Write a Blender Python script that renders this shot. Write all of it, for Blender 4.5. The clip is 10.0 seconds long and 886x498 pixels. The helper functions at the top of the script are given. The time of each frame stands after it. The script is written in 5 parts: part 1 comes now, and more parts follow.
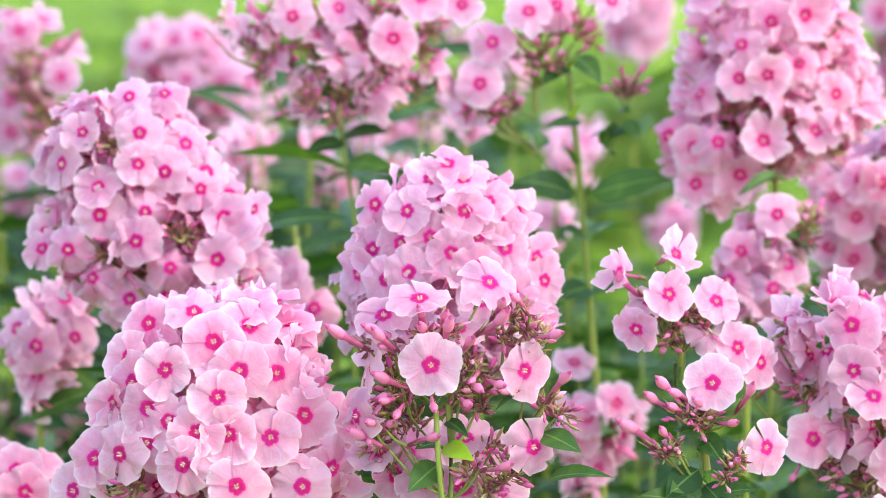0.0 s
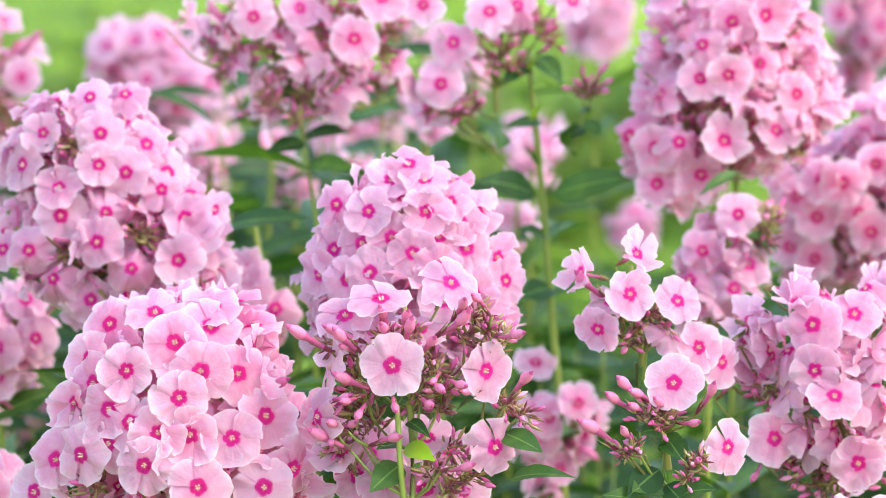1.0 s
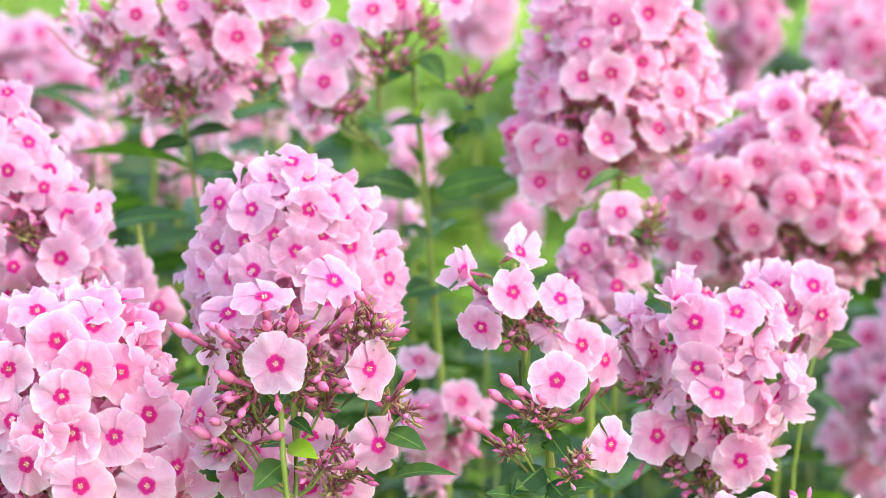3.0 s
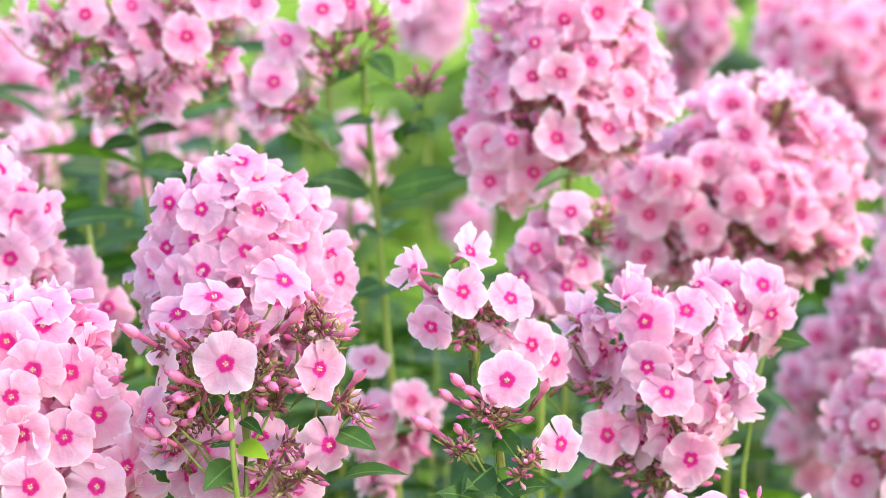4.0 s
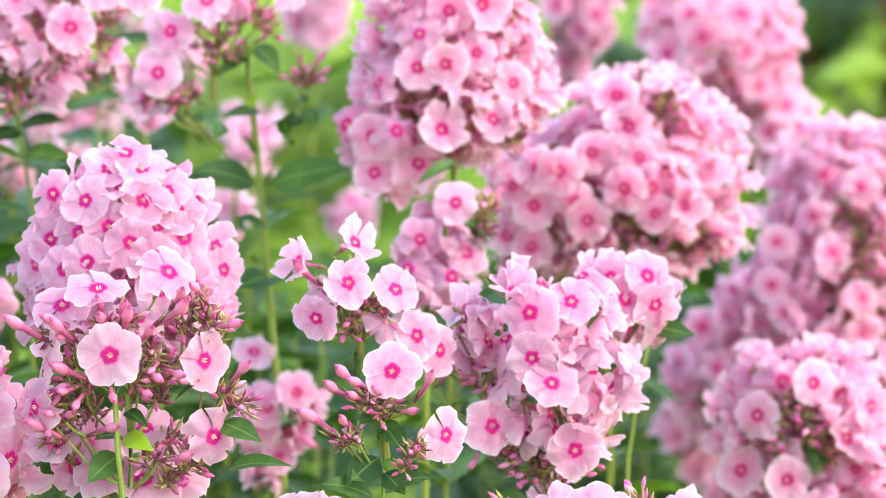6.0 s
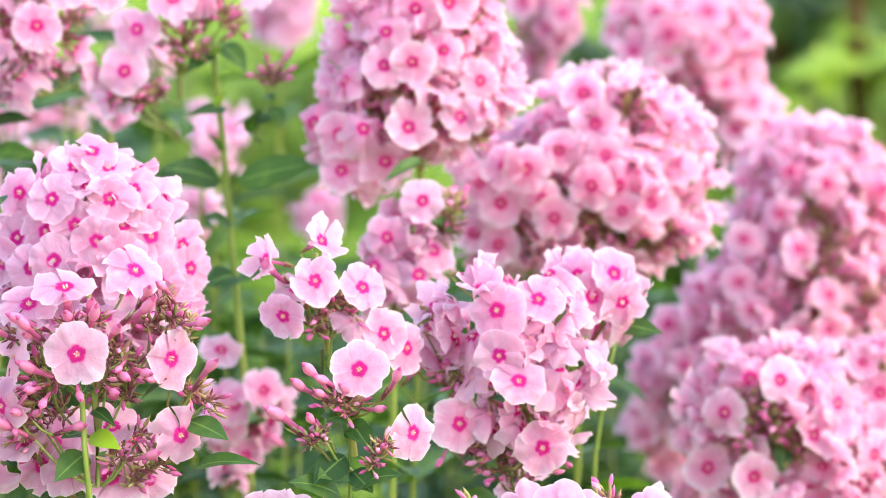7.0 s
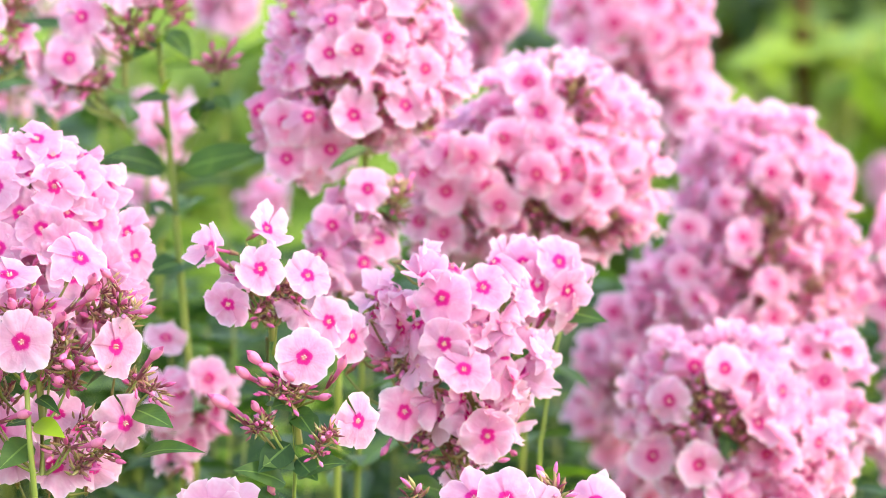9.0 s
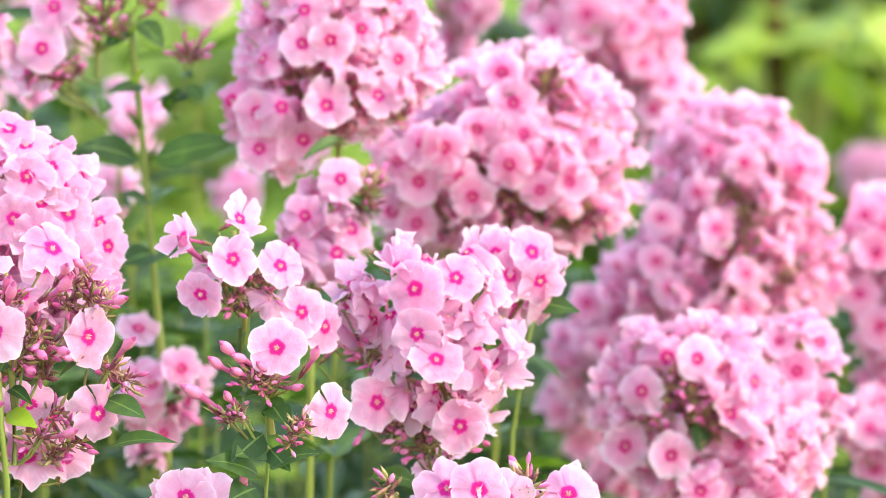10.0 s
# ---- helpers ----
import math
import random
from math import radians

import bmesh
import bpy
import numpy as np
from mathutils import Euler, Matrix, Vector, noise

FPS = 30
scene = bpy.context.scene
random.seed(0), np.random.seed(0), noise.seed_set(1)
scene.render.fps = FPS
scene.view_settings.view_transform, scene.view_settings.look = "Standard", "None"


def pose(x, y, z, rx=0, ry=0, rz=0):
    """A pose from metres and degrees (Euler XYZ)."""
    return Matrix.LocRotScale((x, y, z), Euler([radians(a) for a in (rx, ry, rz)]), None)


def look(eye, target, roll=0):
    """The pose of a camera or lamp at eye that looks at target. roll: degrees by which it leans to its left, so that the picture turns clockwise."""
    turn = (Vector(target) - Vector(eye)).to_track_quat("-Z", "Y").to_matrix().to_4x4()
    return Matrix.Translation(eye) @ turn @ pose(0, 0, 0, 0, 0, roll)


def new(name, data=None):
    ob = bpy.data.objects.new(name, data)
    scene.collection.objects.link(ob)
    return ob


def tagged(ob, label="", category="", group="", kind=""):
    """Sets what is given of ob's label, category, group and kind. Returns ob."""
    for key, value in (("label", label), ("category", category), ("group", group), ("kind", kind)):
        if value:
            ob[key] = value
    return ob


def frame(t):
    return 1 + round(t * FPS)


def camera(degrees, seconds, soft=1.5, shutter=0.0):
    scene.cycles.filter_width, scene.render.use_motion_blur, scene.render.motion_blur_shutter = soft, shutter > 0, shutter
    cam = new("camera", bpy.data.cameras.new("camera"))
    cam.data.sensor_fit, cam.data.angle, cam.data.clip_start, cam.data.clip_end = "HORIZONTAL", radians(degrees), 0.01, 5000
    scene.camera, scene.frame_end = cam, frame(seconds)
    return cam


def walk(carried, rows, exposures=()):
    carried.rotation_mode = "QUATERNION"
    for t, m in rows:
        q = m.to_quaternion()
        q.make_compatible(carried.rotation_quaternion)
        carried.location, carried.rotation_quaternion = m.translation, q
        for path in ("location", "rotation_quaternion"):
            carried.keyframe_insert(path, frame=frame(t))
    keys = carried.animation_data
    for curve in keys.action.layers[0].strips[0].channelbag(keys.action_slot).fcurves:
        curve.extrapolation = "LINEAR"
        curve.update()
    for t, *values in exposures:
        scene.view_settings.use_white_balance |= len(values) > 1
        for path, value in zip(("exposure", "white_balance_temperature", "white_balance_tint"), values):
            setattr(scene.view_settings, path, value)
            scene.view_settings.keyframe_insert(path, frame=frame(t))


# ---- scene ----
# ---- camera: a long lens on a tripod, turning to the right ----
EYE = 1.15
cam = camera(14.0, 10.0, soft=0.95)
cam.data.dof.use_dof = True
cam.data.dof.focus_distance = 1.58
cam.data.dof.aperture_fstop = 12.0
ROWS = [
    (0.0, 3.649, -6.936, -0.244),
    (0.5, 3.386, -6.977, -0.220),
    (1.0, 3.029, -6.934, -0.243),
    (1.5, 2.659, -6.915, -0.245),
    (2.0, 2.423, -6.912, -0.189),
    (2.5, 1.771, -6.959, -0.096),
    (4.0, 0.362, -6.975, -0.036),
    (4.5, 0.000, -6.998, -0.000),
    (5.0, -0.547, -7.089, 0.108),
    (5.5, -1.095, -7.101, 0.171),
    (7.0, -2.009, -7.147, 0.100),
    (7.5, -2.302, -7.155, 0.200),
    (8.0, -2.525, -7.217, 0.249),
    (8.5, -2.706, -7.258, 0.267),
    (9.0, -2.887, -7.333, 0.271),
    (9.5, -3.105, -7.409, 0.353),
    (10.0, -3.324, -7.483, 0.368),
]
walk(cam, [(t, pose(0, 0, EYE, 90 + tilt, 0, turn) @ pose(0, 0, 0, 0, 0, roll)) for t, turn, tilt, roll in ROWS],
     exposures=[(0.0, 2.02, 8050, -8), (5.0, 2.15, 8500, -9), (10.0, 2.23, 8650, 3)])

# ---- light: bright hazy sky, sun from the right and a little behind the bed ----
SUN_ELEVATION, SUN_AZIMUTH = 45.0, 106.0  # degrees; azimuth from +y towards +x
world = bpy.data.worlds.new("sky")
scene.world = world
world.use_nodes = True
sky = world.node_tree.nodes.new("ShaderNodeTexSky")
sky.sky_type = "NISHITA"
sky.sun_disc = False
sky.sun_elevation = radians(SUN_ELEVATION)
sky.sun_rotation = radians(SUN_AZIMUTH)
sky.air_density, sky.dust_density, sky.ozone_density = 1.0, 1.0, 1.0
back = world.node_tree.nodes["Background"]
back.inputs["Strength"].default_value = 0.21
world.node_tree.links.new(sky.outputs["Color"], back.inputs["Color"])
sun_data = bpy.data.lights.new("sun", "SUN")
sun_data.energy, sun_data.angle, sun_data.color = 0.31, radians(4.0), (1.0, 0.90, 0.78)
sun = new("sun", sun_data)
az, el = radians(SUN_AZIMUTH), radians(SUN_ELEVATION)
sun_way = Vector((math.sin(az) * math.cos(el), math.cos(az) * math.cos(el), math.sin(el)))
sun.matrix_world = look(Vector((0, 0, 3)) + 6 * sun_way, (0, 0, 3))


# ---- materials ----
def material(name):
    m = bpy.data.materials.new(name)
    m.use_nodes = True
    nt = m.node_tree
    return m, nt, nt.nodes["Principled BSDF"], nt.nodes["Material Output"]


def node(nt, kind, **values):
    n = nt.nodes.new(kind)
    for key, value in values.items():
        n.inputs[key].default_value = value
    return n


def ramp(nt, source, stops):
    n = nt.nodes.new("ShaderNodeValToRGB")
    el_ = n.color_ramp.elements
    while len(el_) < len(stops):
        el_.new(0.5)
    for e, (p, c) in zip(el_, stops):
        e.position, e.color = p, (*c, 1)
    nt.links.new(source, n.inputs["Fac"])
    return n.outputs["Color"]


def calc(nt, op, a, b):
    n = nt.nodes.new("ShaderNodeMath")
    n.operation = op
    for i, v in enumerate((a, b)):
        if isinstance(v, (int, float)):
            n.inputs[i].default_value = v
        else:
            nt.links.new(v, n.inputs[i])
    return n.outputs[0]


def mix(nt, kind, fac, a, b):
    n = nt.nodes.new("ShaderNodeMix")
    n.data_type, n.blend_type = "RGBA", kind
    for sock, v in ((n.inputs["Factor"], fac), (n.inputs[6], a), (n.inputs[7], b)):
        if isinstance(v, (int, float)):
            sock.default_value = v
        elif isinstance(v, tuple):
            sock.default_value = (*v, 1)
        else:
            nt.links.new(v, sock)
    return n.outputs[2]


def translucent(nt, bsdf, out, colour, share):
    """Lets part of the light through a thin leaf or petal."""
    tr = nt.nodes.new("ShaderNodeBsdfTranslucent")
    if isinstance(colour, tuple):
        tr.inputs["Color"].default_value = (*colour, 1)
    else:
        nt.links.new(colour, tr.inputs["Color"])
    mx = nt.nodes.new("ShaderNodeMixShader")
    mx.inputs[0].default_value = share
    nt.links.new(bsdf.outputs[0], mx.inputs[1])
    nt.links.new(tr.outputs[0], mx.inputs[2])
    nt.links.new(mx.outputs[0], out.inputs["Surface"])


def petal_material():
    m, nt, bsdf, out = material("phlox_petal")
    uv = nt.nodes.new("ShaderNodeUVMap")
    sep = nt.nodes.new("ShaderNodeSeparateXYZ")
    nt.links.new(uv.outputs[0], sep.inputs[0])
    radius, around = sep.outputs[0], sep.outputs[1]
    info = nt.nodes.new("ShaderNodeObjectInfo")
    tex = nt.nodes.new("ShaderNodeTexCoord")
    fine = node(nt, "ShaderNodeTexNoise", Scale=420.0, Detail=3.0)
    nt.links.new(tex.outputs["Object"], fine.inputs["Vector"])
    star = calc(nt, "MULTIPLY", calc(nt, "COSINE", calc(nt, "MULTIPLY", around, 10 * math.pi), 0), 0.014)
    edge = calc(nt, "ADD", radius, calc(nt, "MULTIPLY", calc(nt, "SUBTRACT", fine.outputs[0], 0.5), 0.10))
    edge = calc(nt, "SUBTRACT", edge, star)
    # whitish petal edges: partly their own colour, partly highlights put into the ramps
    pale = ramp(nt, edge, [(0.0, (0.90, 0.60, 0.50)), (0.05, (0.88, 0.38, 0.50)), (0.10, (0.76, 0.07, 0.36)), (0.15, (0.76, 0.018, 0.31)), (0.25, (0.77, 0.035, 0.38)),
                           (0.295, (0.82, 0.26, 0.54)), (0.37, (0.76, 0.34, 0.56)), (0.75, (0.79, 0.395, 0.61)), (0.93, (0.84, 0.49, 0.69)), (1.0, (0.93, 0.69, 0.81))])
    rich = ramp(nt, edge, [(0.0, (0.90, 0.54, 0.44)), (0.05, (0.88, 0.34, 0.42)), (0.10, (0.78, 0.07, 0.29)), (0.15, (0.79, 0.018, 0.26)), (0.25, (0.80, 0.03, 0.31)),
                           (0.285, (0.91, 0.29, 0.52)), (0.36, (0.93, 0.34, 0.60)), (0.70, (0.94, 0.42, 0.67)), (0.90, (0.95, 0.60, 0.79)), (1.0, (0.96, 0.79, 0.90))])
    sepc = nt.nodes.new("ShaderNodeSeparateColor")
    nt.links.new(info.outputs["Color"], sepc.inputs[0])
    tone = calc(nt, "ADD", sepc.outputs[0], calc(nt, "MULTIPLY", calc(nt, "SUBTRACT", info.outputs["Random"], 0.5), 0.8))
    tone = calc(nt, "MINIMUM", calc(nt, "MAXIMUM", tone, 0.0), 1.0)
    colour = mix(nt, "MIX", tone, pale, rich)
    # some florets whitened at random: natural variety, plus highlights put into the colour
    paler = calc(nt, "MULTIPLY", calc(nt, "MAXIMUM", calc(nt, "SUBTRACT", calc(nt, "FRACT", calc(nt, "MULTIPLY", info.outputs["Random"], 7.31), 0), 0.40), 0.0), 0.8)
    paler = calc(nt, "MULTIPLY", paler, calc(nt, "SUBTRACT", 1.0, calc(nt, "MULTIPLY", tone, 0.55)))
    colour = mix(nt, "MIX", calc(nt, "MULTIPLY", paler, calc(nt, "GREATER_THAN", radius, 0.30)), colour, (0.92, 0.68, 0.86))
    vein = node(nt, "ShaderNodeTexWave", Scale=1.0, Distortion=2.5, Detail=2.0)
    comb = nt.nodes.new("ShaderNodeCombineXYZ")
    nt.links.new(calc(nt, "MULTIPLY", around, 11.0), comb.inputs[0])
    nt.links.new(calc(nt, "MULTIPLY", radius, 0.6), comb.inputs[1])
    nt.links.new(comb.outputs[0], vein.inputs["Vector"])
    colour = mix(nt, "MULTIPLY", calc(nt, "MULTIPLY", vein.outputs[1], 0.10), colour, (0.90, 0.62, 0.80))
    blotch = node(nt, "ShaderNodeTexNoise", Scale=160.0, Detail=3.0)
    nt.links.new(tex.outputs["Object"], blotch.inputs["Vector"])
    whiten = calc(nt, "MULTIPLY", calc(nt, "MAXIMUM", calc(nt, "SUBTRACT", blotch.outputs[0], 0.45), 0.0), 1.0)
    colour = mix(nt, "MIX", calc(nt, "MULTIPLY", whiten, calc(nt, "GREATER_THAN", radius, 0.34)), colour, (0.95, 0.80, 0.90))
    wash = node(nt, "ShaderNodeTexNoise", Scale=75.0, Detail=2.0)
    nt.links.new(tex.outputs["Object"], wash.inputs["Vector"])
    lilac = calc(nt, "MULTIPLY", calc(nt, "MAXIMUM", calc(nt, "SUBTRACT", wash.outputs[0], 0.48), 0.0), 2.2)
    colour = mix(nt, "MULTIPLY", calc(nt, "MULTIPLY", calc(nt, "MINIMUM", lilac, 0.6), calc(nt, "SUBTRACT", 1.0, tone)), colour, (0.92, 0.95, 1.04))
    nt.links.new(colour, bsdf.inputs["Base Color"])
    bsdf.inputs["Roughness"].default_value = 0.55
    bsdf.inputs["Specular IOR Level"].default_value = 0.12
    bump = node(nt, "ShaderNodeBump", Strength=0.8, Distance=0.0024)
    nt.links.new(calc(nt, "ADD", blotch.outputs[0], calc(nt, "MULTIPLY", vein.outputs[1], 0.03)), bump.inputs["Height"])
    nt.links.new(bump.outputs[0], bsdf.inputs["Normal"])
    translucent(nt, bsdf, out, mix(nt, "MULTIPLY", 0.32, colour, colour), 0.58)
    return m


def plain_plant(name, stops, rough, share=0.0, scale=60.0, spec=0.35, island=True, through_=(1.0, 1.0, 0.55)):
    """A plant surface whose colour varies along a ramp, piece by piece and along the piece."""
    m, nt, bsdf, out = material(name)
    tex = nt.nodes.new("ShaderNodeTexCoord")
    n1 = node(nt, "ShaderNodeTexNoise", Scale=scale, Detail=4.0)
    nt.links.new(tex.outputs["Object"], n1.inputs["Vector"])
    if island:
        geo = nt.nodes.new("ShaderNodeNewGeometry")
        own = geo.outputs["Random Per Island"]
    else:
        own = nt.nodes.new("ShaderNodeObjectInfo").outputs["Random"]
    value = calc(nt, "ADD", calc(nt, "MULTIPLY", n1.outputs[0], 0.6), calc(nt, "MULTIPLY", own, 0.6))
    colour = ramp(nt, calc(nt, "SUBTRACT", value, 0.1), stops)
    nt.links.new(colour, bsdf.inputs["Base Color"])
    bsdf.inputs["Roughness"].default_value = rough
    bsdf.inputs["Specular IOR Level"].default_value = spec
    bump = node(nt, "ShaderNodeBump", Strength=0.3, Distance=0.0008)
    nt.links.new(n1.outputs[0], bump.inputs["Height"])
    nt.links.new(bump.outputs[0], bsdf.inputs["Normal"])
    if share:
        translucent(nt, bsdf, out, mix(nt, "MULTIPLY", 1.0, colour, through_), share)
    return m


PETAL = petal_material()
TUBE = plain_plant("phlox_tube", [(0.0, (0.46, 0.04, 0.20)), (0.6, (0.66, 0.13, 0.35)), (1.0, (0.80, 0.30, 0.52))], 0.5, 0.25, 200, through_=(1.0, 0.6, 0.9))
BUD = plain_plant("phlox_bud", [(0.0, (0.46, 0.025, 0.18)), (0.4, (0.68, 0.09, 0.34)), (0.75, (0.83, 0.27, 0.50)), (1.0, (0.92, 0.55, 0.70))], 0.4, 0.3, 150, through_=(1.0, 0.7, 0.95))
CALYX = plain_plant("phlox_calyx", [(0.0, (0.08, 0.010, 0.034)), (0.36, (0.23, 0.040, 0.080)), (0.6, (0.32, 0.20, 0.09)), (1.0, (0.54, 0.53, 0.24))], 0.35, 0.10, 300)
YOUNG_BUD = plain_plant("young_bud", [(0.0, (0.46, 0.04, 0.18)), (0.5, (0.70, 0.12, 0.38)), (1.0, (0.86, 0.40, 0.62))], 0.4, 0.15, 200, through_=(1.0, 0.6, 0.9))
ANTHER = plain_plant("anther", [(0.0, (0.76, 0.34, 0.38)), (1.0, (0.88, 0.58, 0.50))], 0.7, 0.0, 300)
STEM = plain_plant("phlox_stem", [(0.0, (0.12, 0.13, 0.035)), (0.6, (0.22, 0.25, 0.055)), (1.0, (0.36, 0.37, 0.12))], 0.45, 0.1, 50)
BRANCH = plain_plant("phlox_branch", [(0.0, (0.16, 0.09, 0.05)), (0.5, (0.22, 0.22, 0.06)), (1.0, (0.32, 0.36, 0.10))], 0.5, 0.1, 80)
SPRIG = plain_plant("young_leaf", [(0.0, (0.24, 0.42, 0.03)), (1.0, (0.42, 0.58, 0.06))], 0.4, 0.4, 60)


def leaf_material():
    m, nt, bsdf, out = material("phlox_leaf")
    uv = nt.nodes.new("ShaderNodeUVMap")
    sep = nt.nodes.new("ShaderNodeSeparateXYZ")
    nt.links.new(uv.outputs[0], sep.inputs[0])
    along, across = sep.outputs[0], sep.outputs[1]
    side = calc(nt, "ABSOLUTE", calc(nt, "SUBTRACT", across, 0.5), 0)
    geo = nt.nodes.new("ShaderNodeNewGeometry")
    info = nt.nodes.new("ShaderNodeObjectInfo")
    tex = nt.nodes.new("ShaderNodeTexCoord")
    n1 = node(nt, "ShaderNodeTexNoise", Scale=45.0, Detail=4.0)
    nt.links.new(tex.outputs["Object"], n1.inputs["Vector"])
    own = calc(nt, "ADD", calc(nt, "MULTIPLY", info.outputs["Random"], 0.45), calc(nt, "MULTIPLY", geo.outputs["Random Per Island"], 0.45))
    own = calc(nt, "ADD", own, calc(nt, "MULTIPLY", calc(nt, "SUBTRACT", n1.outputs[0], 0.5), 0.5))
    colour = ramp(nt, own, [(0.0, (0.014, 0.040, 0.017)), (0.45, (0.030, 0.072, 0.024)), (0.75, (0.075, 0.142, 0.034)), (1.0, (0.27, 0.36, 0.062))])
    ribs = calc(nt, "SINE", calc(nt, "MULTIPLY", calc(nt, "SUBTRACT", calc(nt, "MULTIPLY", along, 9.0), calc(nt, "MULTIPLY", side, 5.0)), 6.283), 0)
    rib = calc(nt, "GREATER_THAN", ribs, 0.93)
    mid = calc(nt, "LESS_THAN", side, 0.035)
    colour = mix(nt, "MIX", calc(nt, "MULTIPLY", calc(nt, "MAXIMUM", mid, calc(nt, "MULTIPLY", rib, 0.06)), 0.5), colour, (0.20, 0.32, 0.10))
    nt.links.new(colour, bsdf.inputs["Base Color"])
    bsdf.inputs["Roughness"].default_value = 0.48
    bsdf.inputs["Specular IOR Level"].default_value = 0.32
    bump = node(nt, "ShaderNodeBump", Strength=0.05, Distance=0.0004)
    nt.links.new(ribs, bump.inputs["Height"])
    nt.links.new(bump.outputs[0], bsdf.inputs["Normal"])
    translucent(nt, bsdf, out, mix(nt, "MULTIPLY", 1.0, colour, (1.7, 1.8, 0.45)), 0.33)
    return m


LEAF = leaf_material()


def ground_material():
    m, nt, bsdf, out = material("lawn")
    tex = nt.nodes.new("ShaderNodeTexCoord")
    big = node(nt, "ShaderNodeTexNoise", Scale=0.7, Detail=5.0)
    mid = node(nt, "ShaderNodeTexNoise", Scale=2.6, Detail=3.0)
    small = node(nt, "ShaderNodeTexNoise", Scale=35.0, Detail=6.0)
    for n in (big, mid, small):
        nt.links.new(tex.outputs["Object"], n.inputs["Vector"])
    value = calc(nt, "ADD", calc(nt, "MULTIPLY", big.outputs[0], 0.4), calc(nt, "MULTIPLY", small.outputs[0], 0.25))
    value = calc(nt, "ADD", value, calc(nt, "MULTIPLY", calc(nt, "SUBTRACT", mid.outputs[0], 0.3), 0.95))
    colour = ramp(nt, value, [(0.3, (0.070, 0.135, 0.020)), (0.5, (0.140, 0.222, 0.034)), (0.72, (0.24, 0.315, 0.060))])
    nt.links.new(colour, bsdf.inputs["Base Color"])
    bsdf.inputs["Roughness"].default_value = 0.9
    bsdf.inputs["Specular IOR Level"].default_value = 0.03
    bump = node(nt, "ShaderNodeBump", Strength=0.8, Distance=0.02)
    nt.links.new(small.outputs[0], bump.inputs["Height"])
    nt.links.new(bump.outputs[0], bsdf.inputs["Normal"])
    return m


LAWN = ground_material()
GRASS = plain_plant("grass_blade", [(0.0, (0.055, 0.11, 0.010)), (0.5, (0.11, 0.19, 0.018)), (1.0, (0.20, 0.27, 0.035))], 0.7, 0.35, 3.0, 0.08)
# wide ramp: dark gaps and sunlit patches of the shrubs put into the colour
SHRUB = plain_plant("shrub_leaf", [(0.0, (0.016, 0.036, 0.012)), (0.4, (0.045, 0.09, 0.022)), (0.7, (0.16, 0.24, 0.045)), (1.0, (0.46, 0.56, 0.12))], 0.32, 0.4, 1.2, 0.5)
HERB = plain_plant("herb_leaf", [(0.0, (0.07, 0.13, 0.016)), (0.5, (0.17, 0.27, 0.032)), (1.0, (0.36, 0.45, 0.08))], 0.5, 0.4, 2.0, 0.3)
# lighter copy of the leaf: sun on shrubs and clumps put into its colour
LIME = plain_plant("leaf_sun_painted", [(0.0, (0.10, 0.17, 0.02)), (0.45, (0.28, 0.40, 0.04)), (1.0, (0.58, 0.66, 0.14))], 0.4, 0.45, 2.5, 0.4)
BARK = plain_plant("bark", [(0.0, (0.05, 0.028, 0.012)), (0.6, (0.10, 0.055, 0.026)), (1.0, (0.18, 0.11, 0.06))], 0.9, 0.0, 25.0, 0.0)


# ---- building helpers ----
rng = random.Random(7)


def link_mesh(name, data, parent=None, place=None):
    ob = new(name, data)
    if parent is not None:
        ob.parent = parent
    if place is not None:
        ob.matrix_basis = place
    return ob


def mesh_data(name, verts, faces, materials, slots=None, uvs=None):
    me = bpy.data.meshes.new(name)
    me.from_pydata([tuple(v) for v in verts], [], faces)
    for mt in materials:
        me.materials.append(mt)
    if slots is not None:
        me.polygons.foreach_set("material_index", slots)
    me.polygons.foreach_set("use_smooth", [True] * len(faces))
    if uvs is not None:
        layer = me.uv_layers.new(name="UVMap")
        idx = np.empty(len(me.loops), dtype=np.int32)
        me.loops.foreach_get("vertex_index", idx)
        layer.data.foreach_set("uv", np.asarray(uvs, dtype=np.float32)[idx].ravel())
    me.update()
    return me


class Build:
    """Collects pieces of one mesh."""

    def __init__(self):
        self.v, self.f, self.s, self.u = [], [], [], []

    def grid(self, points, uvs, slot=0, wrap=False):
        """points: rows of equal length."""
        n0, cols = len(self.v), len(points[0])
        for row, urow in zip(points, uvs):
            self.v.extend(row)
            self.u.extend(urow)
        for i in range(len(points) - 1):
            for j in range(cols if wrap else cols - 1):
                a, b = n0 + i * cols + j, n0 + i * cols + (j + 1) % cols
                self.f.append((a, b, b + cols, a + cols))
                self.s.append(slot)

    def tube(self, path, radii, sides=6, slot=0, cap=True):
        pts, us = [], []
        path = [Vector(p) for p in path]
        for i, p in enumerate(path):
            d = path[min(i + 1, len(path) - 1)] - path[max(i - 1, 0)]
            q = d.to_track_quat("Z", "X")
            pts.append([p + q @ Vector((math.cos(k * 2 * math.pi / sides) * radii[i], math.sin(k * 2 * math.pi / sides) * radii[i], 0)) for k in range(sides)])
            us.append([(i / (len(path) - 1), k / sides) for k in range(sides)])
        n0 = len(self.v)
        self.grid(pts, us, slot, wrap=True)
        if cap:
            self.f.append(tuple(range(n0 + len(path) * sides - sides, n0 + len(path) * sides)))
            self.s.append(slot)

    def data(self, name, materials):
        return mesh_data(name, self.v, self.f, materials, self.s, self.u)


